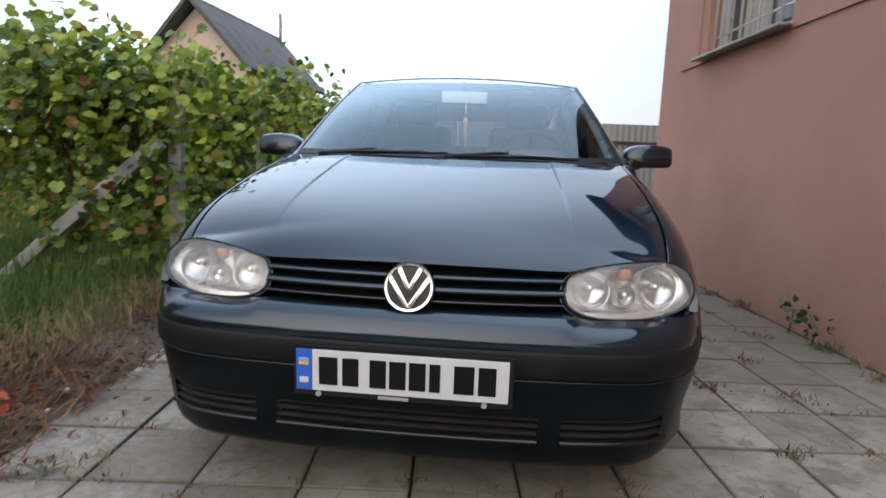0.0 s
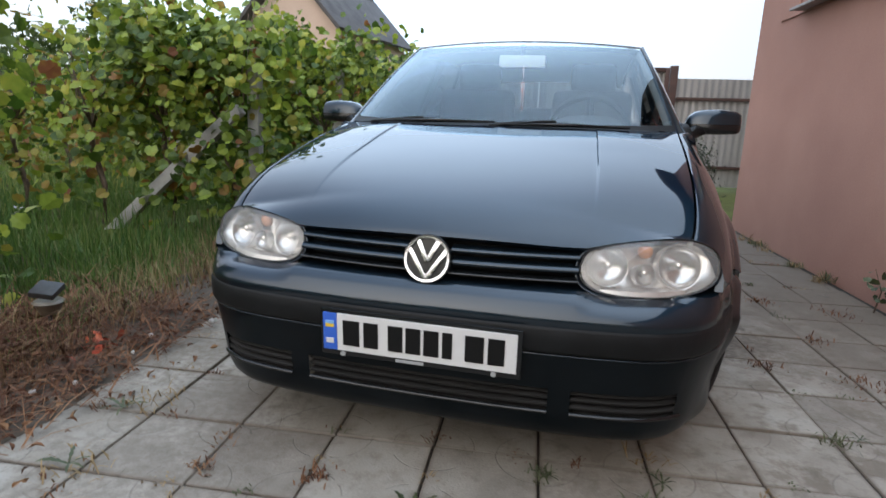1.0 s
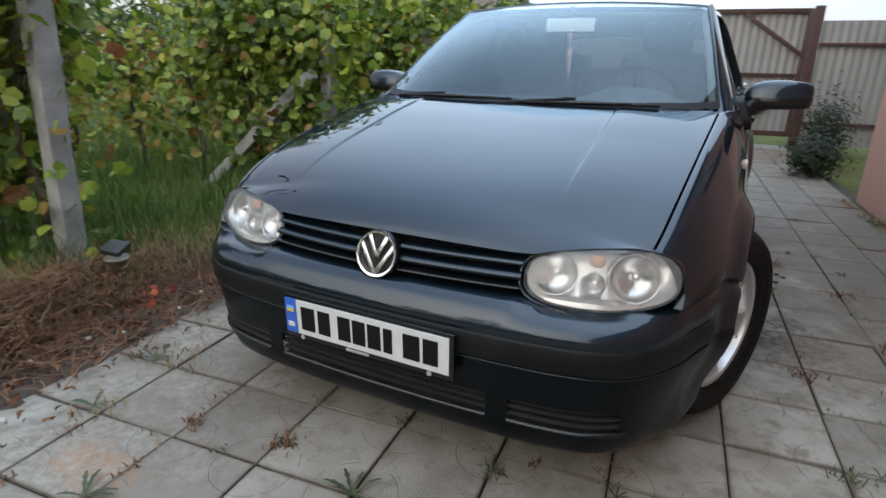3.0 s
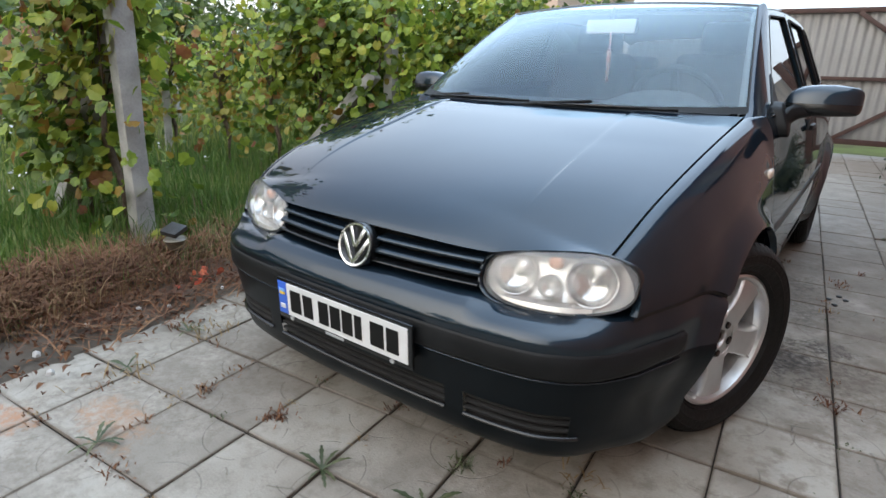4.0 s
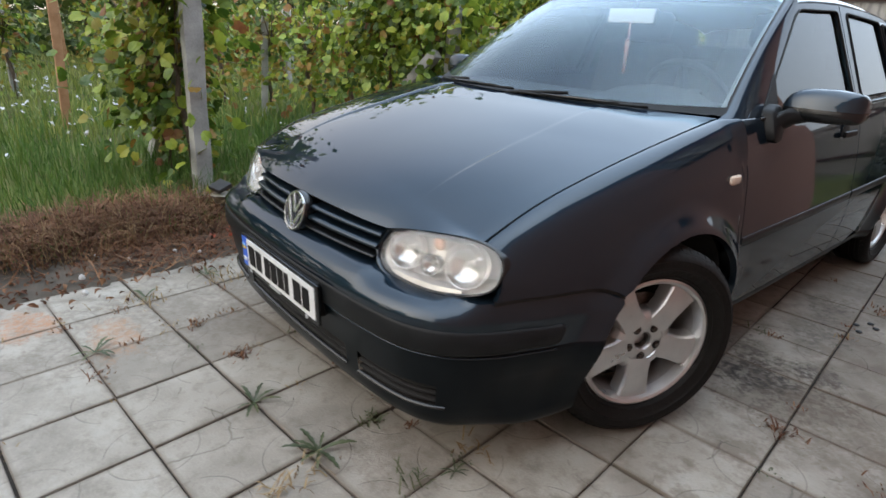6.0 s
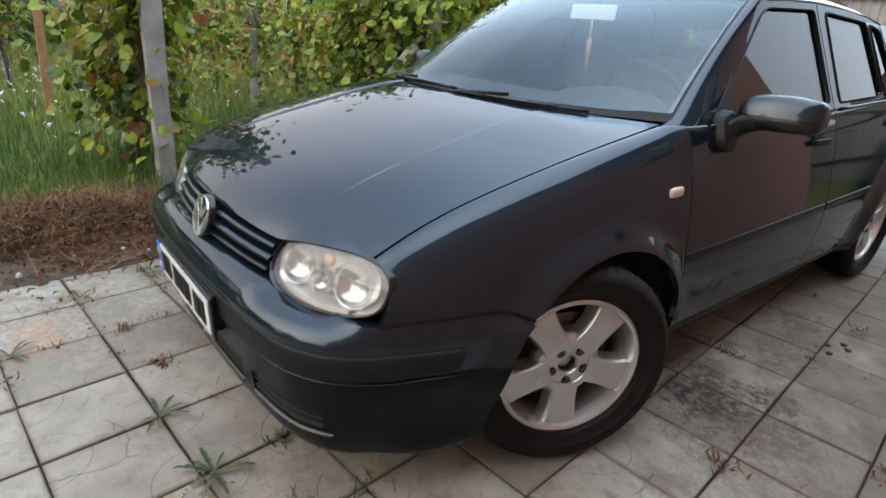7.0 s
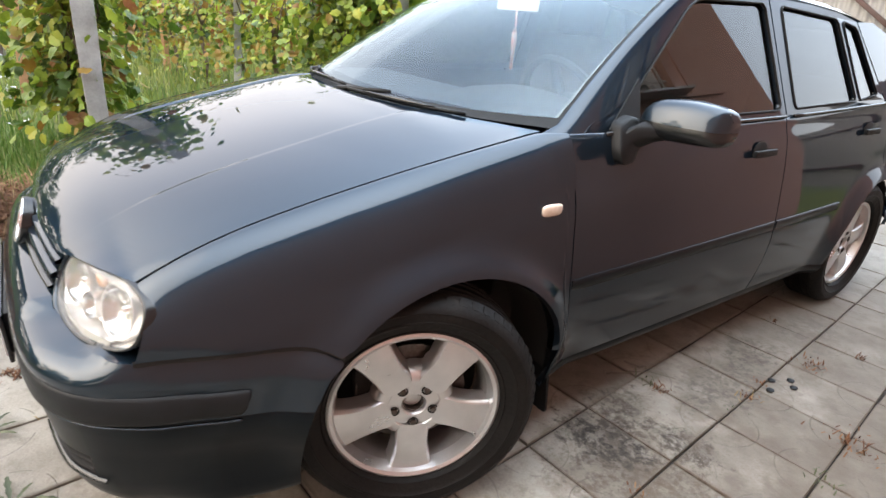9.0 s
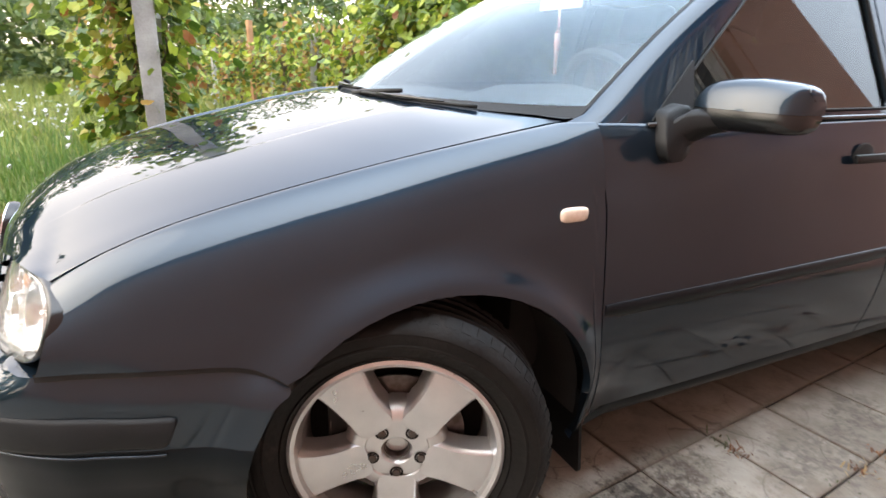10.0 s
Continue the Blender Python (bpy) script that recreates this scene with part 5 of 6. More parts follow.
# plinth for the number plate
part("plate_plinth", boxed((0, .050, .425), (.50, .05, .11), .008), BLACK, bumper)
# air slots: tray, slats
for x0, x1 in ((-.335, .335), (.392, .685), (-.685, -.392)):
    qs = np.linspace(s_of(x0), s_of(x1), 16)
    bm = bmesh.new()
    rows = []
    for z, o in ((.318, .021), (.316, .075), (.252, .085), (.250, .029)):
        rows.append([(*plan_at(q, o), z) for q in qs])
    grid(bm, np.array(rows))
    part("slot_tray", bm, VOID, bumper)
    for z in (.268, .289, .308):
        bm = bmesh.new()
        R = np.array([[(*plan_at(q, o), z + dz) for q in qs] for o, dz in ((.06, .004), (.032, .005), (.029, 0), (.032, -.005), (.06, -.004))])
        grid(bm, R)
        part("slat", bm, VOID, bumper)
    bm = bmesh.new()
    R = np.array([[(*plan_at(q, o), z) for q in qs] for o, z in ((.028, .244), (.022, .247), (.022, .252), (.030, .255))])
    grid(bm, R)
    part("slot_lip", bm, BLACK_GLOSS, bumper)

# -- grille --
bm = bmesh.new()
xs = np.linspace(-.385, .385, 33)


def grille_y(x, z):
    return .100 + .034 * (x / .39) ** 2 + .40 * (z - .619)


P = np.array([[(x, grille_y(x, z) + o, z) for x in xs] for z, o in ((.672, .006), (.670, .050), (.560, .060), (.562, .004))])
grid(bm, P)
grille = part("grille", bm, VOID, car, "black slatted radiator grille")
for z, d, h in ((.643, .004, .0075), (.613, .002, .0085), (.587, .004, .0045)):
    for a, b in ((-.384, -.058), (.058, .384)):
        q = np.linspace(a, b, 16)
        bm = bmesh.new()
        R = np.array([[(x, grille_y(x, z) + d + o, z + dz) for x in q] for o, dz in ((.04, h * 1.3), (.014, h * 1.1), (.003, h * .6), (0, 0), (.001, -h * .5), (.008, -h * .8), (.04, -h * .7))])
        grid(bm, R)
        part("grille_bar", bm, PAINT if z > .6 else BLACK_GLOSS, grille)

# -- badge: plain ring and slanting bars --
bm = bmesh.new()
TB = Matrix.Translation((0, .096, .619)) @ Matrix.Rotation(radians(-16), 4, 'X') @ Matrix.Rotation(radians(90), 4, 'Z')
lathe(bm, [(.0, .0), (.055, .0), (.0585, -.008), (.063, -.008), (.0655, .0), (.0655, .022), (0, .03)], 48, TB.copy())
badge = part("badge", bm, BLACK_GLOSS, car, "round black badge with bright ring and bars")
bm = bmesh.new()
lathe(bm, [(.0535, -.0005), (.0545, -.0105), (.0600, -.0115), (.0615, -.003)], 48, TB.copy())
part("badge_ring", bm, CHROME, badge)
TF = Matrix.Translation((0, .096, .619)) @ Matrix.Rotation(radians(-16), 4, 'X')
for x0, z0, x1, z1 in ((-.026, .045, -.003, -.002), (.026, .045, .003, -.002), (-.048, .022, -.003, -.048), (.048, .022, .003, -.048)):
    d = Vector((x1 - x0, 0, z1 - z0))
    part("badge_bar", boxed(TF @ Vector(((x0 + x1) / 2, -.0045, (z0 + z1) / 2)), (d.length + .008, .007, .0115), .0015, TF.to_3x3().to_4x4() @ Matrix.Rotation(-math.atan2(d.z, d.x), 4, 'Y')), CHROME, badge)

# -- number plate --
tilt = Matrix.Rotation(radians(2), 4, 'X')
TP = Matrix.Translation((0, .016, .420)) @ tilt
bm = boxed((0, 0, 0), (.536, .010, .130), .004)
bmesh.ops.transform(bm, matrix=TP @ Matrix.Translation((0, .006, -.003)), verts=bm.verts)
plate = part("number_plate", bm, BLACK_GLOSS, car, "white number plate in a black holder, blue band at one end")


def on_plate(name, x, z, w, h, material, y=-.0035, skew=0.0):
    bm = boxed((0, 0, 0), (w, .003, h), .0006, Matrix.Rotation(skew, 4, 'Y'), 1)
    bmesh.ops.transform(bm, matrix=TP @ Matrix.Translation((x, y, z)), verts=bm.verts)
    return part(name, bm, material, plate)


on_plate("plate_sheet", .018, 0, .476, .104, WHITE, -.001)
on_plate("blue_band", -.2405, 0, .039, .104, PBLUE, -.001)
on_plate("flag_mark", -.2405, .026, .024, .009, PSKY)
on_plate("flag_mark", -.2405, .017, .024, .009, PYELLOW)
on_plate("plain_bar", -.2405, -.026, .022, .014, WHITE)
for x, w in ((-.180, .046), (-.125, .040), (-.058, .040), (-.010, .040), (.038, .040), (.080, .026), (.150, .048), (.205, .042)):
    on_plate("plain_bar", x, 0, w, .070, INK)
on_plate("plain_bar", -.02, -.0605, .075, .008, GREYINK, -.0005)
for x in (-.205, .20):
    bm = bmesh.new()
    lathe(bm, [(.0, -.003), (.007, -.003), (.007, .004)], 16, TP @ Matrix.Translation((x, 0, -.0605)) @ Matrix.Rotation(radians(90), 4, 'Z'))
    part("screw_cap", bm, GREYINK, plate)


# -- headlights --
def lamp_loop(k=1.0, n=64):
    out = []
    for a in np.linspace(0, 2 * math.pi, n, endpoint=False):
        c, s_ = math.cos(a), math.sin(a)
        e = 2 / (2.5 if c > 0 else 3.0)
        x = .560 + k * .171 * math.copysign(abs(c) ** e, c)
        hgt = .070 if s_ > 0 else .068
        z = .622 + k * hgt * math.copysign(abs(s_) ** e, s_)
        z += .055 * (x - .56) * (.75 if s_ > 0 else .05) + (-.007 if x < .47 and s_ > 0 else 0) * ((.47 - min(x, .47)) / .08)
        out.append((x, z))
    return out


lamp_back = spline([.36, .40, .47, .56, .60, .64, .68, .71, .73, .76], [.001, .003, .012, .030, .045, .064, .080, .091, .098, .108])


def lamp_y(x, z):
    return .128 + .42 * (z - .55) + float(lamp_back(x))


for s in (1, -1):
    def at(x, z, back=0.0):
        return Vector((s * x, lamp_y(x, z) + back, z))
    # bowl
    bm = bmesh.new()
    rows = [[at(x, z, b) for x, z in lamp_loop(k)] for k, b in ((1.0, .004), (.985, .022), (.80, .048), (.4, .056))]
    g = grid(bm, np.array([[tuple(p) for p in r_] for r_ in rows]), loop=True)
    bm.faces.new(g[-1])
    lamp = part("headlight", bm, BOWL, car, "clear headlight with round reflectors and an amber bulb")
    # black gasket
    bm = bmesh.new()
    rows = [[at(x, z, b) for x, z in lamp_loop(k)] for k, b in ((1.036, .020), (1.036, .002), (1.024, -.003), (1.0, -.002), (.985, .01))]
    grid(bm, np.array([[tuple(p) for p in r_] for r_ in rows]), loop=True)
    part("gasket", bm, BLACK_GLOSS, lamp)
    bm = bmesh.new()
    rows = []
    for k, b in ((1.035, .016), (1.04, .002), (1.055, -.006), (1.075, -.010), (1.095, -.006), (1.108, .006), (1.11, .06)):
        row = []
        for (x, z), (x1, z1) in zip(lamp_loop(1.0), lamp_loop(k)):
            w = min(1, max(0, (.60 - x) / .16))
            row.append(tuple(at(x + (x1 - x) * w, z + (z1 - z) * w, b * w + .030 * (1 - w))))
        rows.append(row)
    grid(bm, np.array(rows), loop=True)
    part("lamp_surround", bm, PAINT, lamp, "body-coloured lamp surround")
    # reflectors
    for x, z, r, dp, mt in ((.632, .624, .056, .030, REFLECTOR), (.455, .622, .050, .028, REFLECTOR), (.546, .606, .027, .018, REFLECTOR)):
        bm = bmesh.new()
        prof = [(r, -.004), (r * .98, .0), (r * .9, dp * .35), (r * .7, dp * .7), (r * .4, dp * .93), (.008, dp)]
        M = Matrix.Translation(at(x, z, .016)) @ Matrix.Rotation(s * radians(20), 4, 'Z') @ Matrix.Rotation(radians(-14), 4, 'X') @ Matrix.Rotation(radians(90), 4, 'Z')
        lathe(bm, prof, 32, M)
        part("reflector", bm, mt, lamp)
        bm = bmesh.new()
        lathe(bm, [(0, -.0), (.008, .003), (.010, .008), (.009, .025)], 16, Matrix.Translation(at(x, z, .020)) @ Matrix.Rotation(radians(90), 4, 'Z'))
        part("bulb", bm, CHROME if x != .462 else BLACK_GLOSS, lamp)
        bm = bmesh.new()
        lathe(bm, [(r * 1.0, -.003), (r * 1.05, -.005), (r * 1.09, .0), (r * 1.09, .02)], 32, M)
        part("reflector_rim", bm, BOWL, lamp)
    bm = bmesh.new()
    bmesh.ops.create_uvsphere(bm, u_segments=20, v_segments=12, radius=.019)
    bmesh.ops.transform(bm, matrix=Matrix.Translation(at(.545, .659, .022)) @ Matrix.Diagonal((1, .6, .95, 1)), verts=bm.verts)
    part("indicator", bm, AMBER, lamp, "amber indicator bulb")
    # lower trim shelf
    bm = bmesh.new()
    q = np.linspace(.44, .65, 14)
    grid(bm, np.array([[tuple(at(x, .572 + .006 * math.sin(9 * x), b)) for x in q] for b in (.008, .05)]))
    grid(bm, np.array([[tuple(at(x, z + .006 * math.sin(9 * x), .008)) for x in q] for z in (.560, .572)]))
    part("lamp_shelf", bm, BOWL, lamp)
    # clear lens, bulged
    bm = bmesh.new()
    rows = [[at(x, z, b) for x, z in lamp_loop(k)] for k, b in ((1.0, -.001), (.9, -.006), (.7, -.010), (.45, -.012), (.2, -.0125))]
    g = grid(bm, np.array([[tuple(p) for p in r_] for r_ in rows]), loop=True)
    bm.faces.new(g[-1])
    lens = part("lens", bm, LENS, lamp)
    lens.visible_shadow = False

# -- windscreen, cowl, wipers --
wb_y = spline([0, .3, .55, .72], [1.040, 1.078, 1.170, 1.292])
wb_z = spline([0, .4, .72], [.962, .962, .960])


def ws_point(u, t):
    a = abs(u)
    x0, x1 = .714 * a, .582 * a
    b = Vector((x0, float(wb_y(x0)), float(wb_z(x0))))
    e = Vector((x1, 1.80 + .09 * a * a, 1.372 - .022 * a * a))
    p = b.lerp(e, t)
    n_ = Vector((0, -.52, .85))
    p += n_ * .035 * math.sin(math.pi * t) * (1 - .5 * a * a)
    return Vector((math.copysign(p.x, u), p.y, p.z))


bm = bmesh.new()
P = np.array([[tuple(ws_point(u, t)) for u in np.linspace(-1, 1, 31)] for t in np.linspace(0, 1, 18)])
grid(bm, P)
wind = part("windscreen", bm, WIND, car, "clear slightly blue windscreen")
wind.visible_shadow = False
# dark printed band round the glass, seal
bm = bmesh.new()
for k, (a, b) in enumerate((((-1, 0), (1, 0)), ((-1, 0), (-1, 1)), ((1, 0), (1, 1)), ((-1, 1), (1, 1)))):
    q = np.linspace(0, 1, 31)
    if a[1] == b[1]:
        band = (lambda t, k: (-.02, .010 + .028 * abs(2 * t - 1) ** 4)[k]) if a[1] == 0 else (lambda t, k: (.985, 1.02)[k])
        R = np.array([[tuple(ws_point(-1.007 + 2.014 * t, band(t, k)) + Vector((0, -.001, .0015))) for t in q] for k in (0, 1)])
    else:
        R = np.array([[tuple(ws_point(a[0] * w, t) + Vector((0, -.001, .0015))) for t in q] for w in (.997, 1.007)])
    grid(bm, R)
part("glass_seal", bm, BLACK, wind)
bm = bmesh.new()
q = np.linspace(-.715, .715, 40)
grid(bm, np.array([[(x, float(rear_y(abs(x))) + .004 + (float(wb_y(min(abs(x), .72))) - float(rear_y(abs(x)))) * t, .938 + .016 * math.sin(3.0 * t) * .8 + (.0 if t < 1 else .006) - .022 * min(1, max(0, (abs(x) - .40) / .2))) for x in q] for t in (0, .15, .4, .7, 1.0)]))
part("cowl", bm, BLACK, car, "black plastic cowl below the windscreen")
for x0, x1, t0, t1 in ((.04, .50, -.018, -.018), (-.52, .00, -.022, .000)):
    root_p = Vector((x0 - .06, float(wb_y(abs(x0 - .06))) - .03, .950))
    pts = [root_p, root_p + Vector((.05, .01, .010)), ws_point((x0 + .42 * (x1 - x0)) / .69, .01) + Vector((0, -.016, .012))]
    wiper = part("wiper", tube(bmesh.new(), pts, [.013, .010, .006], 8), BLACK, car, "black wiper resting on the windscreen")
    blade = [ws_point(x / .68, t0 + (t1 - t0) * k) + Vector((0, -.014, .008)) for k, x in zip(np.linspace(0, 1, 12), np.linspace(x0, x1, 12))]
    part("blade", tube(bmesh.new(), blade, .0055, 6), BLACK, wiper)
    part("bracket", tube(bmesh.new(), [p + Vector((0, -.003, .005)) for p in blade[2:10]], [.002, .004, .005, .008, .008, .005, .004, .002], 6), BLACK_GLOSS, wiper)

# -- greenhouse --
SLOPE = .43


def side_plane(s):
    def pl(y, z, d):
        x = .788 - .018 * max(0, 2.45 - y) - (z - .945) * SLOPE - .055 * max(0, (y - 3.0)) ** 1.5 - d
        return Vector((s * x, y, z))
    return pl


roof_line = spline([1.86, 2.1, 2.5, 3.0, 3.4, 3.62], [1.345, 1.375, 1.388, 1.372, 1.332, 1.292])
W_FRONT = rounded([(1.475, .962), (1.89, 1.283), (1.96, 1.318), (2.375, 1.335), (2.405, .980)], .03)
W_REAR = rounded([(2.515, .983), (2.495, 1.335), (2.98, 1.318), (3.085, 1.000)], .025)
W_QUART = rounded([(3.13, 1.002), (3.03, 1.313), (3.18, 1.295), (3.36, 1.022)], .025)


def win_frame(outline, holes, s, depth=.028, out=0.0):
    pl = side_plane(s)
    bm = bmesh.new()
    prism(bm, outline, holes, lambda a, b, d: pl(a, b, d - out), depth)
    return bm


for s in (1, -1):
    # roof side rail and pillar from the hood's corner to the rear
    bm = bmesh.new()
    rows = []
    ts = np.linspace(0, 1, 16)
    for t in [-.08, 0, *ts[1:]]:
        g_ = ws_point(1.004, max(t, 0))
        o = side_plane(1)(1.452 + .478 * t, .955 + .375 * t, -.005)
        c_ = side_plane(1)(g_.y + .070, g_.z + .040, -.006)
        if t < 0:
            g_, c_, o = Vector((.716, 1.236, .938)), Vector((.776, 1.262, .936)), Vector((.778, 1.43, .925))
        arc_ = [g_ * (1 - k) ** 2 + c_ * (2 * k * (1 - k)) + o * k * k for k in np.linspace(0, 1, 11)]
        rows.append([tuple(g_ + Vector((-.012, .004, -.012)))] + [tuple(q) for q in arc_] + [tuple(o + Vector((-.03, .006, 0)))])
    P = mirrored(np.array(rows), s)
    grid(bm, P)
    bmesh.ops.recalc_face_normals(bm, faces=bm.faces)
    part("windscreen_pillar", bm, PAINT, car)
    # doors
    specs = (("front", 1.2875, 2.412, W_FRONT, [(1.300, .912), (1.875, 1.300), (1.945, 1.338), (2.14, 1.352), (2.408, 1.360), (2.440, .955)]),
             ("rear", 2.418, 3.42, W_REAR, [(2.448, .956), (2.416, 1.360), (2.75, 1.356), (3.02, 1.342), (3.20, 1.318), (3.46, 1.0), (3.42, .975)]))
    for nm, y0, y1, hole, outline in specs:
        ys = list(np.linspace(y0, y1, 20)) if nm == "front" else sorted(set(list(np.linspace(y0, 3.02, 12)) + arch_stations(3.39, .35, 3.0405, y1) + [3.0395, y1]))
        rows = []
        for y in ys:
            rows.append(side_column(y, arch_floor(y, .275), .792 - .018 * max(0, 2.45 - y), float(belt_z(y)) - .004 + .016 * min(1, max(0, (1.60 - y) / .30)), 26, .085 + .09 * min(1, max(0, (1.80 - y) / .40)), 1 + .5 * min(1, max(0, (1.60 - y) / .15))))
        P = mirrored(np.array(rows), s)
        door = part("door", panel(P, .02, (0, 2.3, .6)), PAINT, car)
        bm = win_frame(outline, [hole] if nm == "front" else [hole, W_QUART], s)
        part("window_frame", bm, PAINT, door, angle=20)
        for hl in ([hole] if nm == "front" else [hole, W_QUART]):
            bm = win_frame([((a - np.mean([q[0] for q in hl])) * 1.03 + np.mean([q[0] for q in hl]), (b - np.mean([q[1] for q in hl])) * 1.03 + np.mean([q[1] for q in hl])) for a, b in hl], [], s, .004, -.010)
            pane = part("pane", bm, SIDE_GLASS, door)
            pane.visible_shadow = False
            # rubber run round the glass
            pl = side_plane(s)
            ring = [pl(a, b, -.001) for a, b in hl]
            part("seal", tube(bmesh.new(), ring + ring[:1], .0048, 6), BLACK, door)
        # handle: flat black oval for the shade in its recess, and paddle
        hy, hz = (2.215, .845) if nm == "front" else (3.17, .875)
        hx = side_x(hy, hz)
        bm = bmesh.new()
        bmesh.ops.create_uvsphere(bm, u_segments=20, v_segments=12, radius=1)
        bmesh.ops.transform(bm, matrix=Matrix.Translation((s * (hx - .001), hy, hz)) @ Matrix.Diagonal((.004, .054, .046, 1)), verts=bm.verts)
        part("handle_shade", bm, VOID, door)
        bm = boxed((s * (hx + .016), hy + .012, hz + .004), (.016, .150, .026), .008)
        part("handle", bm, BLACK, door, "black door handle")
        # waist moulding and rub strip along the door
        for z0, hgt, out, mt, nme in ((.548, .036, .0018, PAINT_DARKENED, "rub_strip"),):
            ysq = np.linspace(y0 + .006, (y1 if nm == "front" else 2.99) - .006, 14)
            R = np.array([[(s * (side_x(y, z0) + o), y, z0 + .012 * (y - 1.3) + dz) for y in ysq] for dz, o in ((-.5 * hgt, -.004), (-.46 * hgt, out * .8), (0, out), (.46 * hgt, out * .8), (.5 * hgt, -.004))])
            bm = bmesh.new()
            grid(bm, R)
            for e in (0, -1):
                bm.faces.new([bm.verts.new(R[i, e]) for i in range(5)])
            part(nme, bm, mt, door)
        # bright weather strip under the window
        yw = np.linspace(y0 + (.14 if nm == "front" else .05), y1 - (.01 if nm == "front" else .06), 14)
        part("weather_strip", tube(bmesh.new(), [(s * (.797 - .018 * max(0, 2.45 - y)), y, float(belt_z(y)) + .002) for y in yw], .007, 6), BLACK_GLOSS, door)
        if nm == "front":
            # mirror: corner sail, bracket, housing in two halves, glass
            bm = bmesh.new()
            prism(bm, rounded([(1.440, .950), (1.604, 1.088), (1.572, .950)], .010), [], lambda a, b, d: side_plane(s)(a, b, d - .010), .02)
            part("mirror_sail", bm, BLACK, door, "black triangular corner trim")

            def ring(x, cy, cz, hy, hz, e=.62, n=32):
                out = []
                for a in np.linspace(0, 2 * math.pi, n, endpoint=False):
                    c_, s_ = math.cos(a), math.sin(a)
                    out.append((s * x, cy + hy * math.copysign(abs(c_) ** e, c_), cz + hz * math.copysign(abs(s_) ** e, s_)))
                return out

            # foot: a rounded plate on the door that draws together into the arm
            plate_ = rounded([(1.456, .970), (1.438, .900), (1.447, .866), (1.500, .870), (1.530, .920), (1.542, .985), (1.505, .990)], .016, 5)
            foot_x = spline([.85, .90, .965, 1.08], [.836, .824, .797, .752])
            bm = bmesh.new()
            rows = []
            for k_, o_ in ((1.02, -.03), (1.0, .000), (.95, .004), (.82, .006), (.62, .009)):
                rows.append([(s * (float(foot_x(.935 + (b - .935) * k_)) + o_), 1.49 + (a - 1.49) * k_, .935 + (b - .935) * k_) for a, b in plate_])
            for x, cy, cz, hy, hz in ((.828, 1.520, .948, .042, .036), (.846, 1.542, .956, .038, .028), (.885, 1.560, .962, .034, .020)):
                rows.append([(s * x, cy + hy * math.cos(q), cz + hz * math.sin(q)) for q in [math.atan2(b - .935, a - 1.49) for a, b in plate_]])
            grid(bm, np.array(rows), loop=True)
            bmesh.ops.recalc_face_normals(bm, faces=bm.faces)
            part("mirror_foot", bm, BLACK, door, "black mirror bracket")
            bm = bmesh.new()
            rows = []
            for x, y0_, y1_, z0_, z1_ in ((.818, 1.555, 1.60, .950, .992), (.822, 1.535, 1.615, .945, 1.010), (.832, 1.525, 1.622, .942, 1.026), (.848, 1.517, 1.628, .941, 1.040), (.872, 1.513, 1.632, .941, 1.048), (.905, 1.514, 1.634, .941, 1.052), (.945, 1.521, 1.636, .942, 1.053), (.980, 1.534, 1.637, .944, 1.049), (1.005, 1.543, 1.638, .946, 1.045), (1.018, 1.554, 1.638, .949, 1.039), (1.026, 1.568, 1.637, .956, 1.030), (1.030, 1.586, 1.634, .968, 1.015)):
                # the front leans back towards the top
                rows.append([(a, b + (.022 * max(0, (c - .965) / .09) ** 1.3 if b < 1.58 else 0), c) for a, b, c in ring(x - .026 * max(0, (1.0 - x) / .18), (y0_ + y1_) / 2, (z0_ + z1_) / 2, (y1_ - y0_) / 2, (z1_ - z0_) / 2, .5, n=40)])
            g = grid(bm, np.array(rows), loop=True)
            bm.faces.new(g[0])
            bm.faces.new(g[-1])
            bmesh.ops.recalc_face_normals(bm, faces=bm.faces)
            low = bm.copy()
            bmesh.ops.bisect_plane(bm, geom=bm.verts[:] + bm.edges[:] + bm.faces[:], plane_co=(0, 0, .987), plane_no=(0, 0, -1), clear_outer=True)
            bmesh.ops.bisect_plane(low, geom=low.verts[:] + low.edges[:] + low.faces[:], plane_co=(0, 0, .988), plane_no=(0, 0, 1), clear_outer=True)
            for v in low.verts:
                v.co.y += .003 if v.co.y < 1.58 else -.003
            part("mirror_housing", bm, PAINT, door, "glossy dark blue mirror housing")
            part("mirror_base", low, BLACK_GLOSS, door, "black lower half of the mirror housing")
            part("mirror_glass", boxed((s * .925, 1.637, .990), (.155, .006, .066), .002), CHROME, door)
    # sill below the doors
    ysq = np.linspace(1.285, 3.045, 20)
    P = mirrored(np.array([[(side_x(y, max(z, .17)) + o, y, z) for z, o in ((.272, -.004), (.262, .003), (.240, .002), (.222, -.010), (.214, -.06))] for y in ysq]), s)
    bm = bmesh.new()
    grid(bm, P)
    part("side_sill", bm, PAINT_DARKENED, car, "dark sill below the doors")
    # rear quarter
    ys = sorted(set(arch_stations(3.39, .35, 3.423, 3.7399) + [3.4225, 3.7405, 3.80, 3.88, 3.95, 4.0, 4.05]))
    P = mirrored(np.array([side_column(y, arch_floor(y, .40 if y > 3.74 else .3), .785 - max(0, y - 3.5) * .09, 1.0 - max(0, y - 3.7) * .12, 22, .10) for y in ys]), s)
    part("rear_quarter", panel(P, .015, (0, 3.6, .6)), PAINT, car)
    bm = bmesh.new()
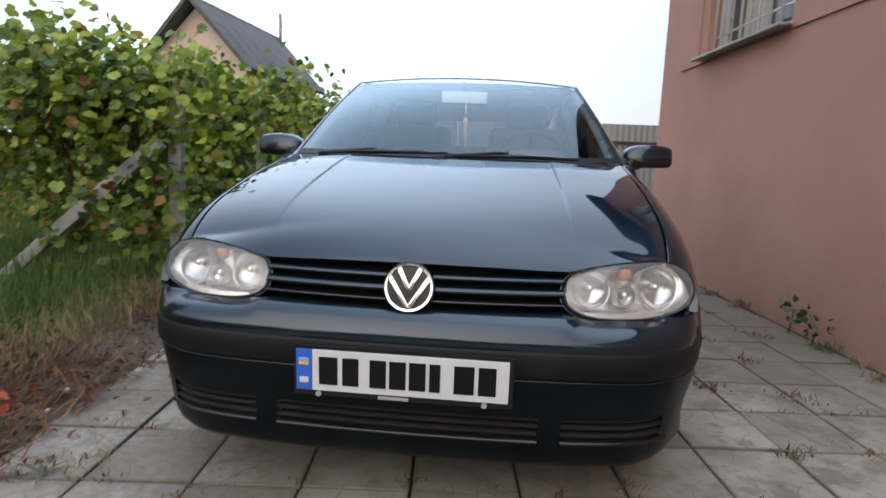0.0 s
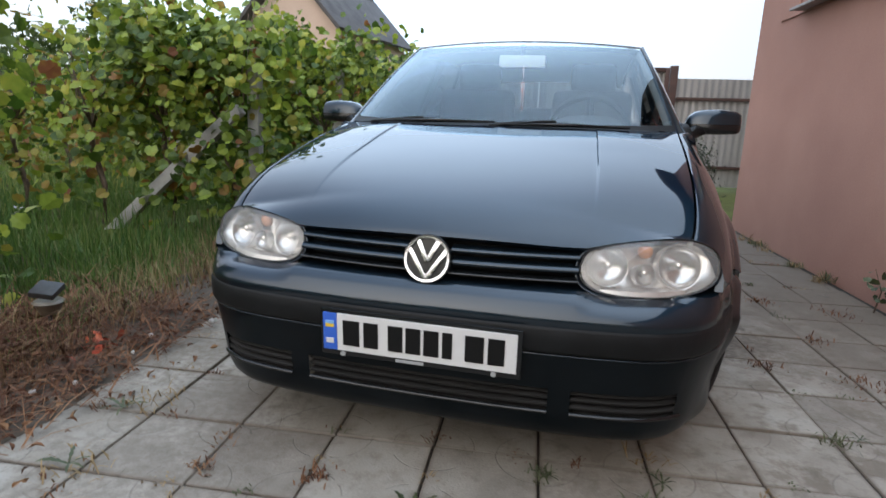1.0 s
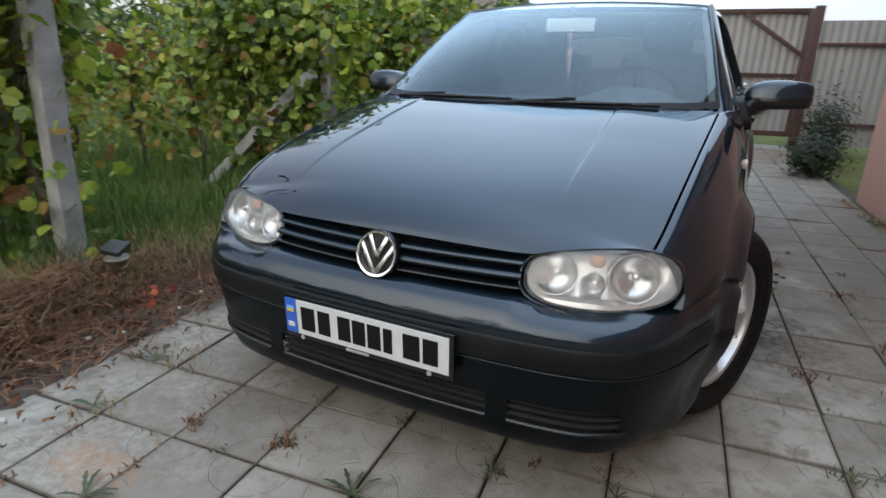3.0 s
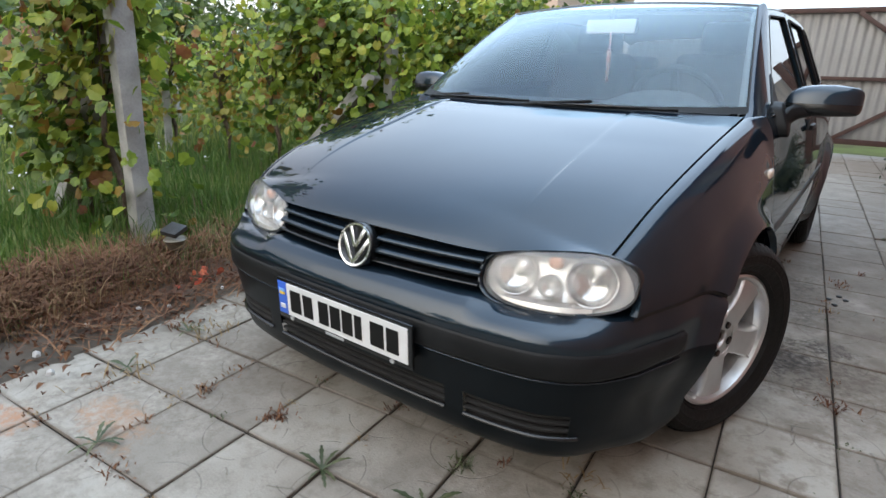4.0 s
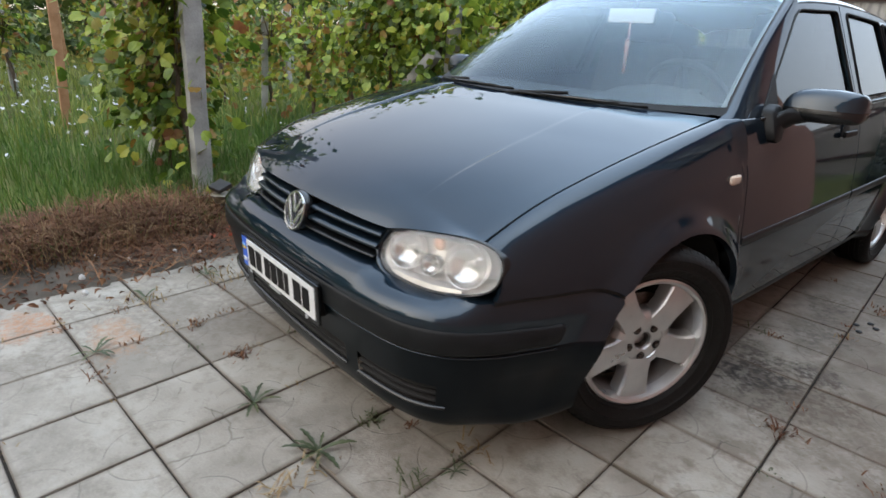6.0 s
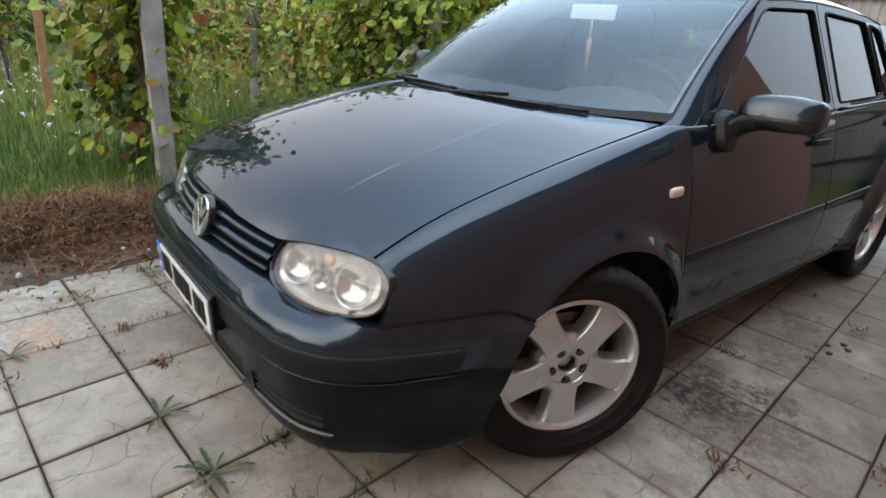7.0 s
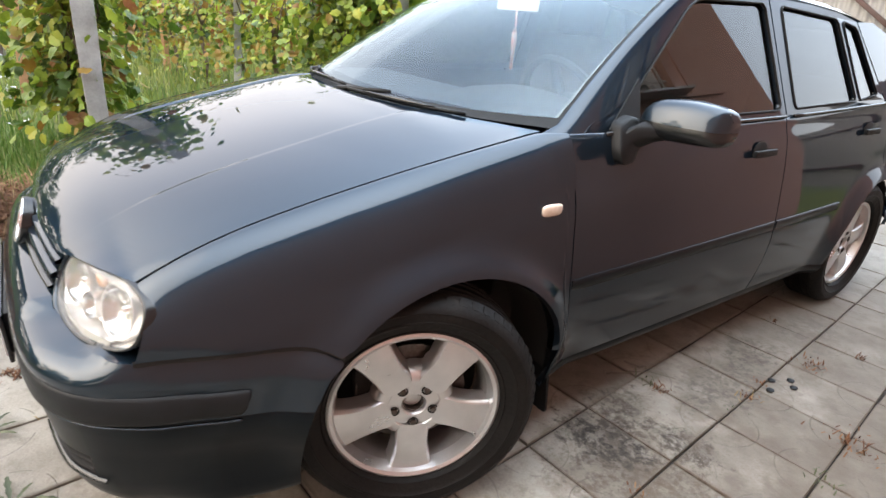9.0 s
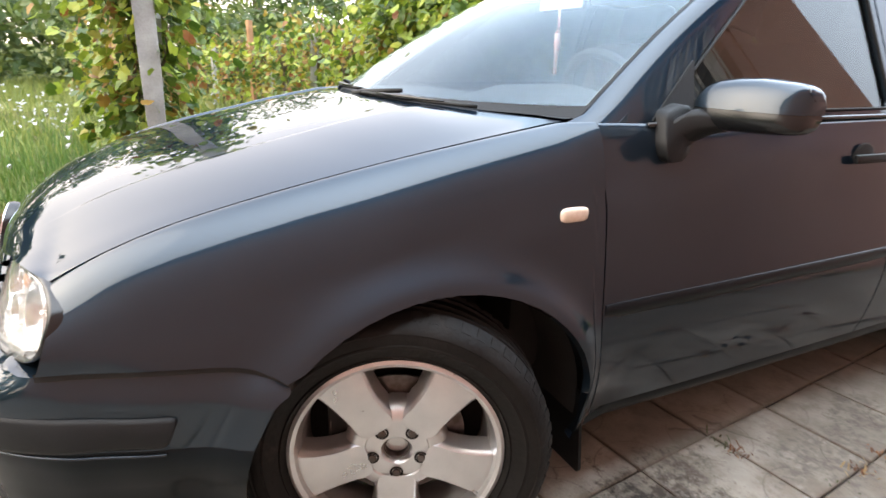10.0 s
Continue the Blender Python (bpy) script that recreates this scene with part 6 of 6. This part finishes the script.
    P = np.array([[tuple(side_plane(1)(*q, -.002)) for q in row] for row in (((3.20, 1.318), (3.33, 1.16), (3.46, 1.0)), ((3.40, 1.325), (3.55, 1.17), (3.68, 1.0)), ((3.60, 1.285), (3.74, 1.15), (3.90, .985)))])
    grid(bm, mirrored(P, s))
    part("rear_pillar", bm, PAINT, car)
    bm = bmesh.new()
    A = np.linspace(radians(-8), radians(188), 26)
    grid(bm, np.array([[(s * x, 3.39 + k * .356 * math.cos(a), .325 + k * .336 * math.sin(a)) for a in A] for x, k in ((.838, 1.0), (.80, 1.0), (.52, 1.04), (.515, .2))]))
    part("wheel_arch_liner", bm, VOID, car)
    bm = boxed((s * .70, 4.02, .80), (.20, .10, .26), .03)
    part("tail_lamp", bm, REDLENS, car, "red tail lamp")

# roof
P = []
for y in np.linspace(1.80, 3.62, 26):
    row = []
    for u in np.linspace(-1, 1, 25):
        a = abs(u)
        yy = y + (.09 * a * a if y < 1.9 else .09 * a * a * max(0, 1 - (y - 1.9) / .5))
        zr = float(roof_line(max(yy, 1.86)))
        crown = .030 * (1 - a ** 2.2) * min(1, .3 + (y - 1.8) / .4)
        zz = zr + crown
        if y < 1.86:
            zz = min(zz, 1.376 + (y - 1.80) * .12)
        x = .598 * u
        if a > .93:
            zz -= .018 * ((a - .93) / .07) ** 2
        row.append((x, yy, zz))
    P.append(row)
part("roof", panel(np.array(P), .02, (0, 2.6, .8)), PAINT, car)
bm = bmesh.new()
Q = np.array(P)
Q[:, :, 2] -= .03
Q[:, :, 0] *= .95
grid(bm, Q)
part("headliner", bm, LINER, car)
# tail: rear window, tailgate, bumper
bm = bmesh.new()
grid(bm, np.array([[(x * k, y + .10 * (1 - (x / .62) ** 2) * .5, z) for x in np.linspace(-.62, .62, 15)] for y, z, k in ((3.60, 1.300, .93), (3.74, 1.16, 1.0), (3.86, 1.01, 1.07))]))
rw = part("rear_window", bm, SIDE_GLASS, car)
rw.visible_shadow = False
bm = bmesh.new()
grid(bm, np.array([[(x * k, y + .09 * (1 - (x / .66) ** 2), z) for x in np.linspace(-.66, .66, 15)] for y, z, k in ((3.87, 1.005, 1.05), (3.98, .93, 1.05), (4.02, .80, 1.05), (4.02, .62, 1.04), (4.01, .55, 1.03))]))
part("tailgate", bm, PAINT, car)
bm = bmesh.new()
grid(bm, np.array([[(x, y + (.10 * (1 - (abs(x) / .80) ** 2.5)) - max(0, (abs(x) - .70) / .1) * .25, z) for x in np.linspace(-.80, .80, 25)] for y, z in ((3.98, .57), (4.05, .54), (4.06, .42), (4.04, .30), (3.95, .22))]))
part("rear_bumper", bm, PAINT, car)

# -- inside --
bm = bmesh.new()
q = np.linspace(-.66, .66, 21)
grid(bm, np.array([[(x, y + .09 * (abs(x) / .66) ** 2 * (y < 1.3) + .0, z + (.055 if 1.3 < y < 1.61 else .01) * math.exp(-((x - .36) / .17) ** 4)) for x in q] for y, z in ((1.20, .945), (1.35, .95), (1.52, .955), (1.60, .94), (1.63, .88), (1.60, .60), (1.5, .35))]))
part("dashboard", bm, DASH, car, "dark grey dashboard")
bm = bmesh.new()
TW = Matrix.Translation((.36, 1.70, .935)) @ Matrix.Rotation(radians(-62), 4, 'X')
ring = [TW @ Vector((.185 * math.cos(a), .185 * math.sin(a), 0)) for a in np.linspace(0, 2 * math.pi, 40)]
tube(bm, ring, .015, 8, False)
for a in (0, 3.14159, 4.71):
    tube(bm, [TW @ Vector((.05 * math.cos(a), .05 * math.sin(a), -.01)), TW @ Vector((.18 * math.cos(a), .18 * math.sin(a), 0))], [.028, .016], 8)
box(bm, TW @ Vector((0, 0, -.012)), (.16, .14, .05), .02, TW.to_3x3().to_4x4())
part("steering_wheel", bm, BLACK, car, "black steering wheel")
for x in (.36, -.36):
    bm = bmesh.new()
    box(bm, (x, 2.03, .52), (.50, .52, .18), .06, pose(0, 0, 0, 6), 3)
    seat = part("seat", bm, CLOTH, car, "dark cloth front seat")
    bm = bmesh.new()
    box(bm, (x, 2.40, .84), (.48, .15, .66), .06, pose(0, 0, 0, -16), 3)
    part("backrest", bm, CLOTH, seat)
    bm = bmesh.new()
    box(bm, (x, 2.52, 1.245), (.27, .10, .17), .045, pose(0, 0, 0, -10), 3)
    part("headrest", bm, CLOTH, seat)
bm = bmesh.new()
box(bm, (0, 2.95, .52), (1.24, .50, .18), .05, None, 3)
box(bm, (0, 3.24, .80), (1.22, .15, .55), .05, pose(0, 0, 0, -18), 3)
rear_seat = part("rear_seat", bm, CLOTH, car, "dark cloth rear bench")
for x in (.38, -.38):
    part("headrest", boxed((x, 3.34, 1.10), (.24, .09, .12), .035, pose(0, 0, 0, -12), 3), CLOTH, rear_seat)
bm = bmesh.new()
box(bm, (.005, 1.765, 1.272), (.245, .03, .068), .018, pose(0, 0, 0, -8), 3)
rvm = part("inside_mirror", bm, DASH, car, "inside mirror with a hanging tassel")
part("mirror_pane", boxed((.005, 1.785, 1.272), (.22, .004, .054), .001, pose(0, 0, 0, -8)), CHROME, rvm)
part("mirror_back", boxed((.005, 1.747, 1.273), (.232, .004, .060), .0015, pose(0, 0, 0, -8)), LINER, rvm)
part("stalk", tubed([(0, 1.77, 1.29), (0, 1.79, 1.355)], .010, 8), DASH, rvm)
bm = bmesh.new()
tube(bm, [(.015, 1.735, 1.25), (.017, 1.738, 1.19), (.016, 1.737, 1.165)], [.004, .004, .010], 6)
tube(bm, [(.016, 1.737, 1.165), (.017, 1.738, 1.12), (.016, 1.738, 1.03)], [.012, .010, .007], 6)
part("tassel", bm, TAGRED, rvm, "pale and red hanging tassel")
# trim panels on the pillars and doors inside
for s in (1, -1):
    strip = np.array([[tuple(ws_point(s * w, t) + Vector((0, .010, -.008 - d))) for t in np.linspace(.0, .97, 14)] for w, d in ((.990, 0), (.972, .004), (.965, .03))])
    bm = bmesh.new()
    grid(bm, strip)
    part("pillar_trim", bm, TRIM_GREY, car, "pale grey pillar trim inside the windscreen")
    bm = bmesh.new()
    R = np.array([[(.70, 1.30, .95), (.70, 1.55, .95), (.70, 2.4, .95), (.70, 3.4, .97)], [(.70, 1.30, .40), (.70, 1.55, .40), (.70, 2.4, .40), (.70, 3.4, .40)]])
    grid(bm, mirrored(R, s))
    part("door_lining", bm, DASH, car)


# -- wheels --
TYRE_R, RIM_R, HUB = .314, .210, .010


def wheel(m, label, turn=0.0):
    """A wheel about its own x axis, outer face towards +x."""
    root = empty("wheel_hub")
    bm = bmesh.new()
    prof = [(RIM_R - .004, .050), (RIM_R + .006, .066), (.222, .075), (.226, .0815), (.229, .0790), (.245, .089), (.254, .0925), (.256, .0950), (.260, .0950), (.262, .0935), (.276, .0960), (.284, .0945), (.287, .0962), (.292, .0940), (.299, .0890), (.311, .077), (.319, .061)]
    for x in (.045, .018, -.018, -.045):
        prof += [(.322, x + .008), (.3145, x + .006), (.3145, x - .006), (.322, x - .008)]
    prof += [(.319, -.060), (.313, -.072), (.298, -.084), (.25, -.09), (RIM_R, -.07)]
    lathe(bm, [(r_ if r_ < .25 else .25 + (r_ - .25) * .89, x) for r_, x in prof], 64, Matrix())
    tyre = part("tyre", bm, RUBBER, car, label)
    # tread blocks on the shoulder
    bm = bmesh.new()
    for k in range(60):
        for sd in (1, -1):
            M = Matrix.Rotation(2 * math.pi * k / 60, 4, 'X') @ Matrix.Translation((sd * .068, 0, .3052)) @ Matrix.Rotation(sd * radians(33), 4, 'Y')
            box(bm, (0, 0, 0), (.022, .020, .0085), 0, None)
            bmesh.ops.transform(bm, matrix=M, verts=bm.verts[-8:])
    tagged(part("tread", bm, RUBBER, tyre), kind="stuff")
    bm = bmesh.new()
    lathe(bm, [(RIM_R + .004, .064), (RIM_R + .006, .070), (RIM_R - .001, .073), (RIM_R - .009, .068), (RIM_R - .013, .055), (RIM_R - .018, .035)], 64, Matrix())
    part("rim", bm, ALLOY, tyre, "silver alloy rim ring")
    bm = bmesh.new()
    lathe(bm, [(RIM_R - .018, .035), (RIM_R - .020, .02), (RIM_R - .022, -.05), (RIM_R - .01, -.07), (RIM_R + .004, -.072)], 64, Matrix())
    part("barrel", bm, DUSTY_ALLOY, tyre, "wheel barrel grey with brake dust")
    # five broad spokes
    for k in range(5):
        a = turn + 2 * math.pi * k / 5
        rows = []
        for t in np.linspace(0, 1, 14):
            r_ = .058 + t * (RIM_R - .010 - .058)
            w = float(np.interp(r_, [.05, .075, .095, .12, .15, .185, .20], [.030, .041, .0385, .0385, .042, .049, .058]))
            x = .0555 + .0045 * math.sin(math.pi * t)
            rows.append([(x - .050, sg * w * f_, r_) if d is None else (x - d, sg * w * f_, r_) for sg, f_, d in ((-1, 1.22, None), (-1, 1.12, .014), (-1, 1.04, .005), (-1, .95, .0012), (-1, .5, -.0005), (1, 0, -.001), (1, .5, -.0005), (1, .95, .0012), (1, 1.04, .005), (1, 1.12, .014), (1, 1.22, None))])
        bm = bmesh.new()
        grid(bm, np.array(rows))
        bmesh.ops.transform(bm, matrix=Matrix.Rotation(a, 4, 'X'), verts=bm.verts)
        part("spoke", bm, ALLOY, tyre)
    bm = bmesh.new()
    lathe(bm, [(.106, -.005), (.104, .018), (.099, .030), (.092, .0385), (.082, .0435), (.070, .0455), (.0665, .0450), (.0640, .0415), (.045, .0415), (.0325, .0415), (.0290, .038), (.0270, .030), (.0265, .010), (.018, .008), (.016, .014), (0, .014)], 50, Matrix.Translation((HUB, 0, 0)))
    part("hub_centre", bm, ALLOY, tyre)
    bm = bmesh.new()
    lathe(bm, [(.0262, .0105), (.0265, .030), (.0240, .030), (.0240, .012)], 30, Matrix.Translation((HUB, 0, 0)))
    part("hub_bore", bm, STEEL, tyre)
    for k in range(5):
        a = turn + 2 * math.pi * k / 5
        c = Vector((.0400 + HUB, -math.sin(a) * .0515, math.cos(a) * .0515))
        bm = bmesh.new()
        lathe(bm, [(.0140, .003), (.0138, .0035), (.0100, .0035), (.0095, -.004), (.0085, -.006)], 18, Matrix.Translation(c))
        part("bolt_seat", bm, VOID, tyre)
        bm = bmesh.new()
        lathe(bm, [(.0085, -.004), (.0085, .007), (.006, .0085), (0, .0085)], 6, Matrix.Translation(c))
        part("wheel_bolt", bm, STEEL, tyre)
    bm = bmesh.new()
    lathe(bm, [(.140, -.02), (.142, -.012), (.09, -.010), (.06, .004), (0, .004)], 40, Matrix.Translation((HUB, 0, 0)))
    part("brake_disc", bm, STEEL, tyre, "dark rusty brake disc")
    part("brake_caliper", boxed((-.03, -.115, .05), (.06, .06, .14), .015), VOID, tyre)
    bm = bmesh.new()
    lathe(bm, [(.19, -.068), (.06, -.085), (0, -.085)], 30, Matrix())
    part("wheel_back", bm, VOID, tyre)
    tyre.matrix_basis = m
    bpy.data.objects.remove(root)
    return tyre


LOCK = 23.0
down = math.pi
KINGPIN = .700
for s in (1, -1):
    # the axle's end: the wheel turns about the kingpin
    mf = Matrix.Translation((s * KINGPIN, .872, TYRE_R - .002)) @ pose(0, 0, 0, 0, 0, -LOCK) @ (Matrix() if s > 0 else pose(0, 0, 0, 0, 0, 180)) @ Matrix.Translation((.094, 0, 0))
    wheel(mf, "front wheel, black tyre on a silver five-spoke rim", down)
    mr = Matrix.Translation((s * .772, 3.37, TYRE_R - .002)) @ (Matrix() if s > 0 else pose(0, 0, 0, 0, 0, 180))
    wheel(mr, "rear wheel, black tyre on a silver five-spoke rim", down + .5)

# ---- paving slabs ----
def slab_mesh(k):
    bm = bmesh.new()
    h = 0.1544
    box(bm, (0, 0, -0.021), (2 * h, 2 * h, 0.042), 0.0032, None, 1)
    r = random.Random(k)
    for v in bm.verts:
        v.co.x += r.uniform(-0.0015, 0.0015)
        v.co.y += r.uniform(-0.0015, 0.0015)
    return finish(bm, SLAB, "slab", 15)


SLABS = [slab_mesh(k) for k in range(6)]
cells = []
for j in range(-14, 27):
    for i in range(-4, 7):
        cells.append((i, j))
rest_v, rest_f = [], []
r = random.Random(3)
count = 0
for i, j in cells:
    u, v = U0 + PITCH * (i + 0.5), V0 + PITCH * (j + 0.5)
    if u < -1.3 or u > 2.26:
        continue
    turn = r.choice((0, 90, 180, 270))
    m = Matrix.Translation(Y(u + r.uniform(-0.002, 0.002), v + r.uniform(-0.002, 0.002), r.uniform(-0.004, 0.002))) @ YARD @ pose(0, 0, 0, r.uniform(-0.5, 0.5), r.uniform(-0.5, 0.5), turn + r.uniform(-0.4, 0.4))
    if -6 <= j < 22 and count < 300:
        count += 1
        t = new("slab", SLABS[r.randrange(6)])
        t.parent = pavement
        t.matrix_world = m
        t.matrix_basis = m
    else:
        me = SLABS[r.randrange(6)]
        k = len(rest_v)
        rest_v += [m @ q.co for q in me.vertices]
        rest_f += [tuple(k + a for a in p.vertices) for p in me.polygons]
if rest_v:
    far = raw("far_slabs", rest_v, rest_f, SLAB, pavement)
    tagged(far, "grey paving slabs by the gate", kind="stuff")
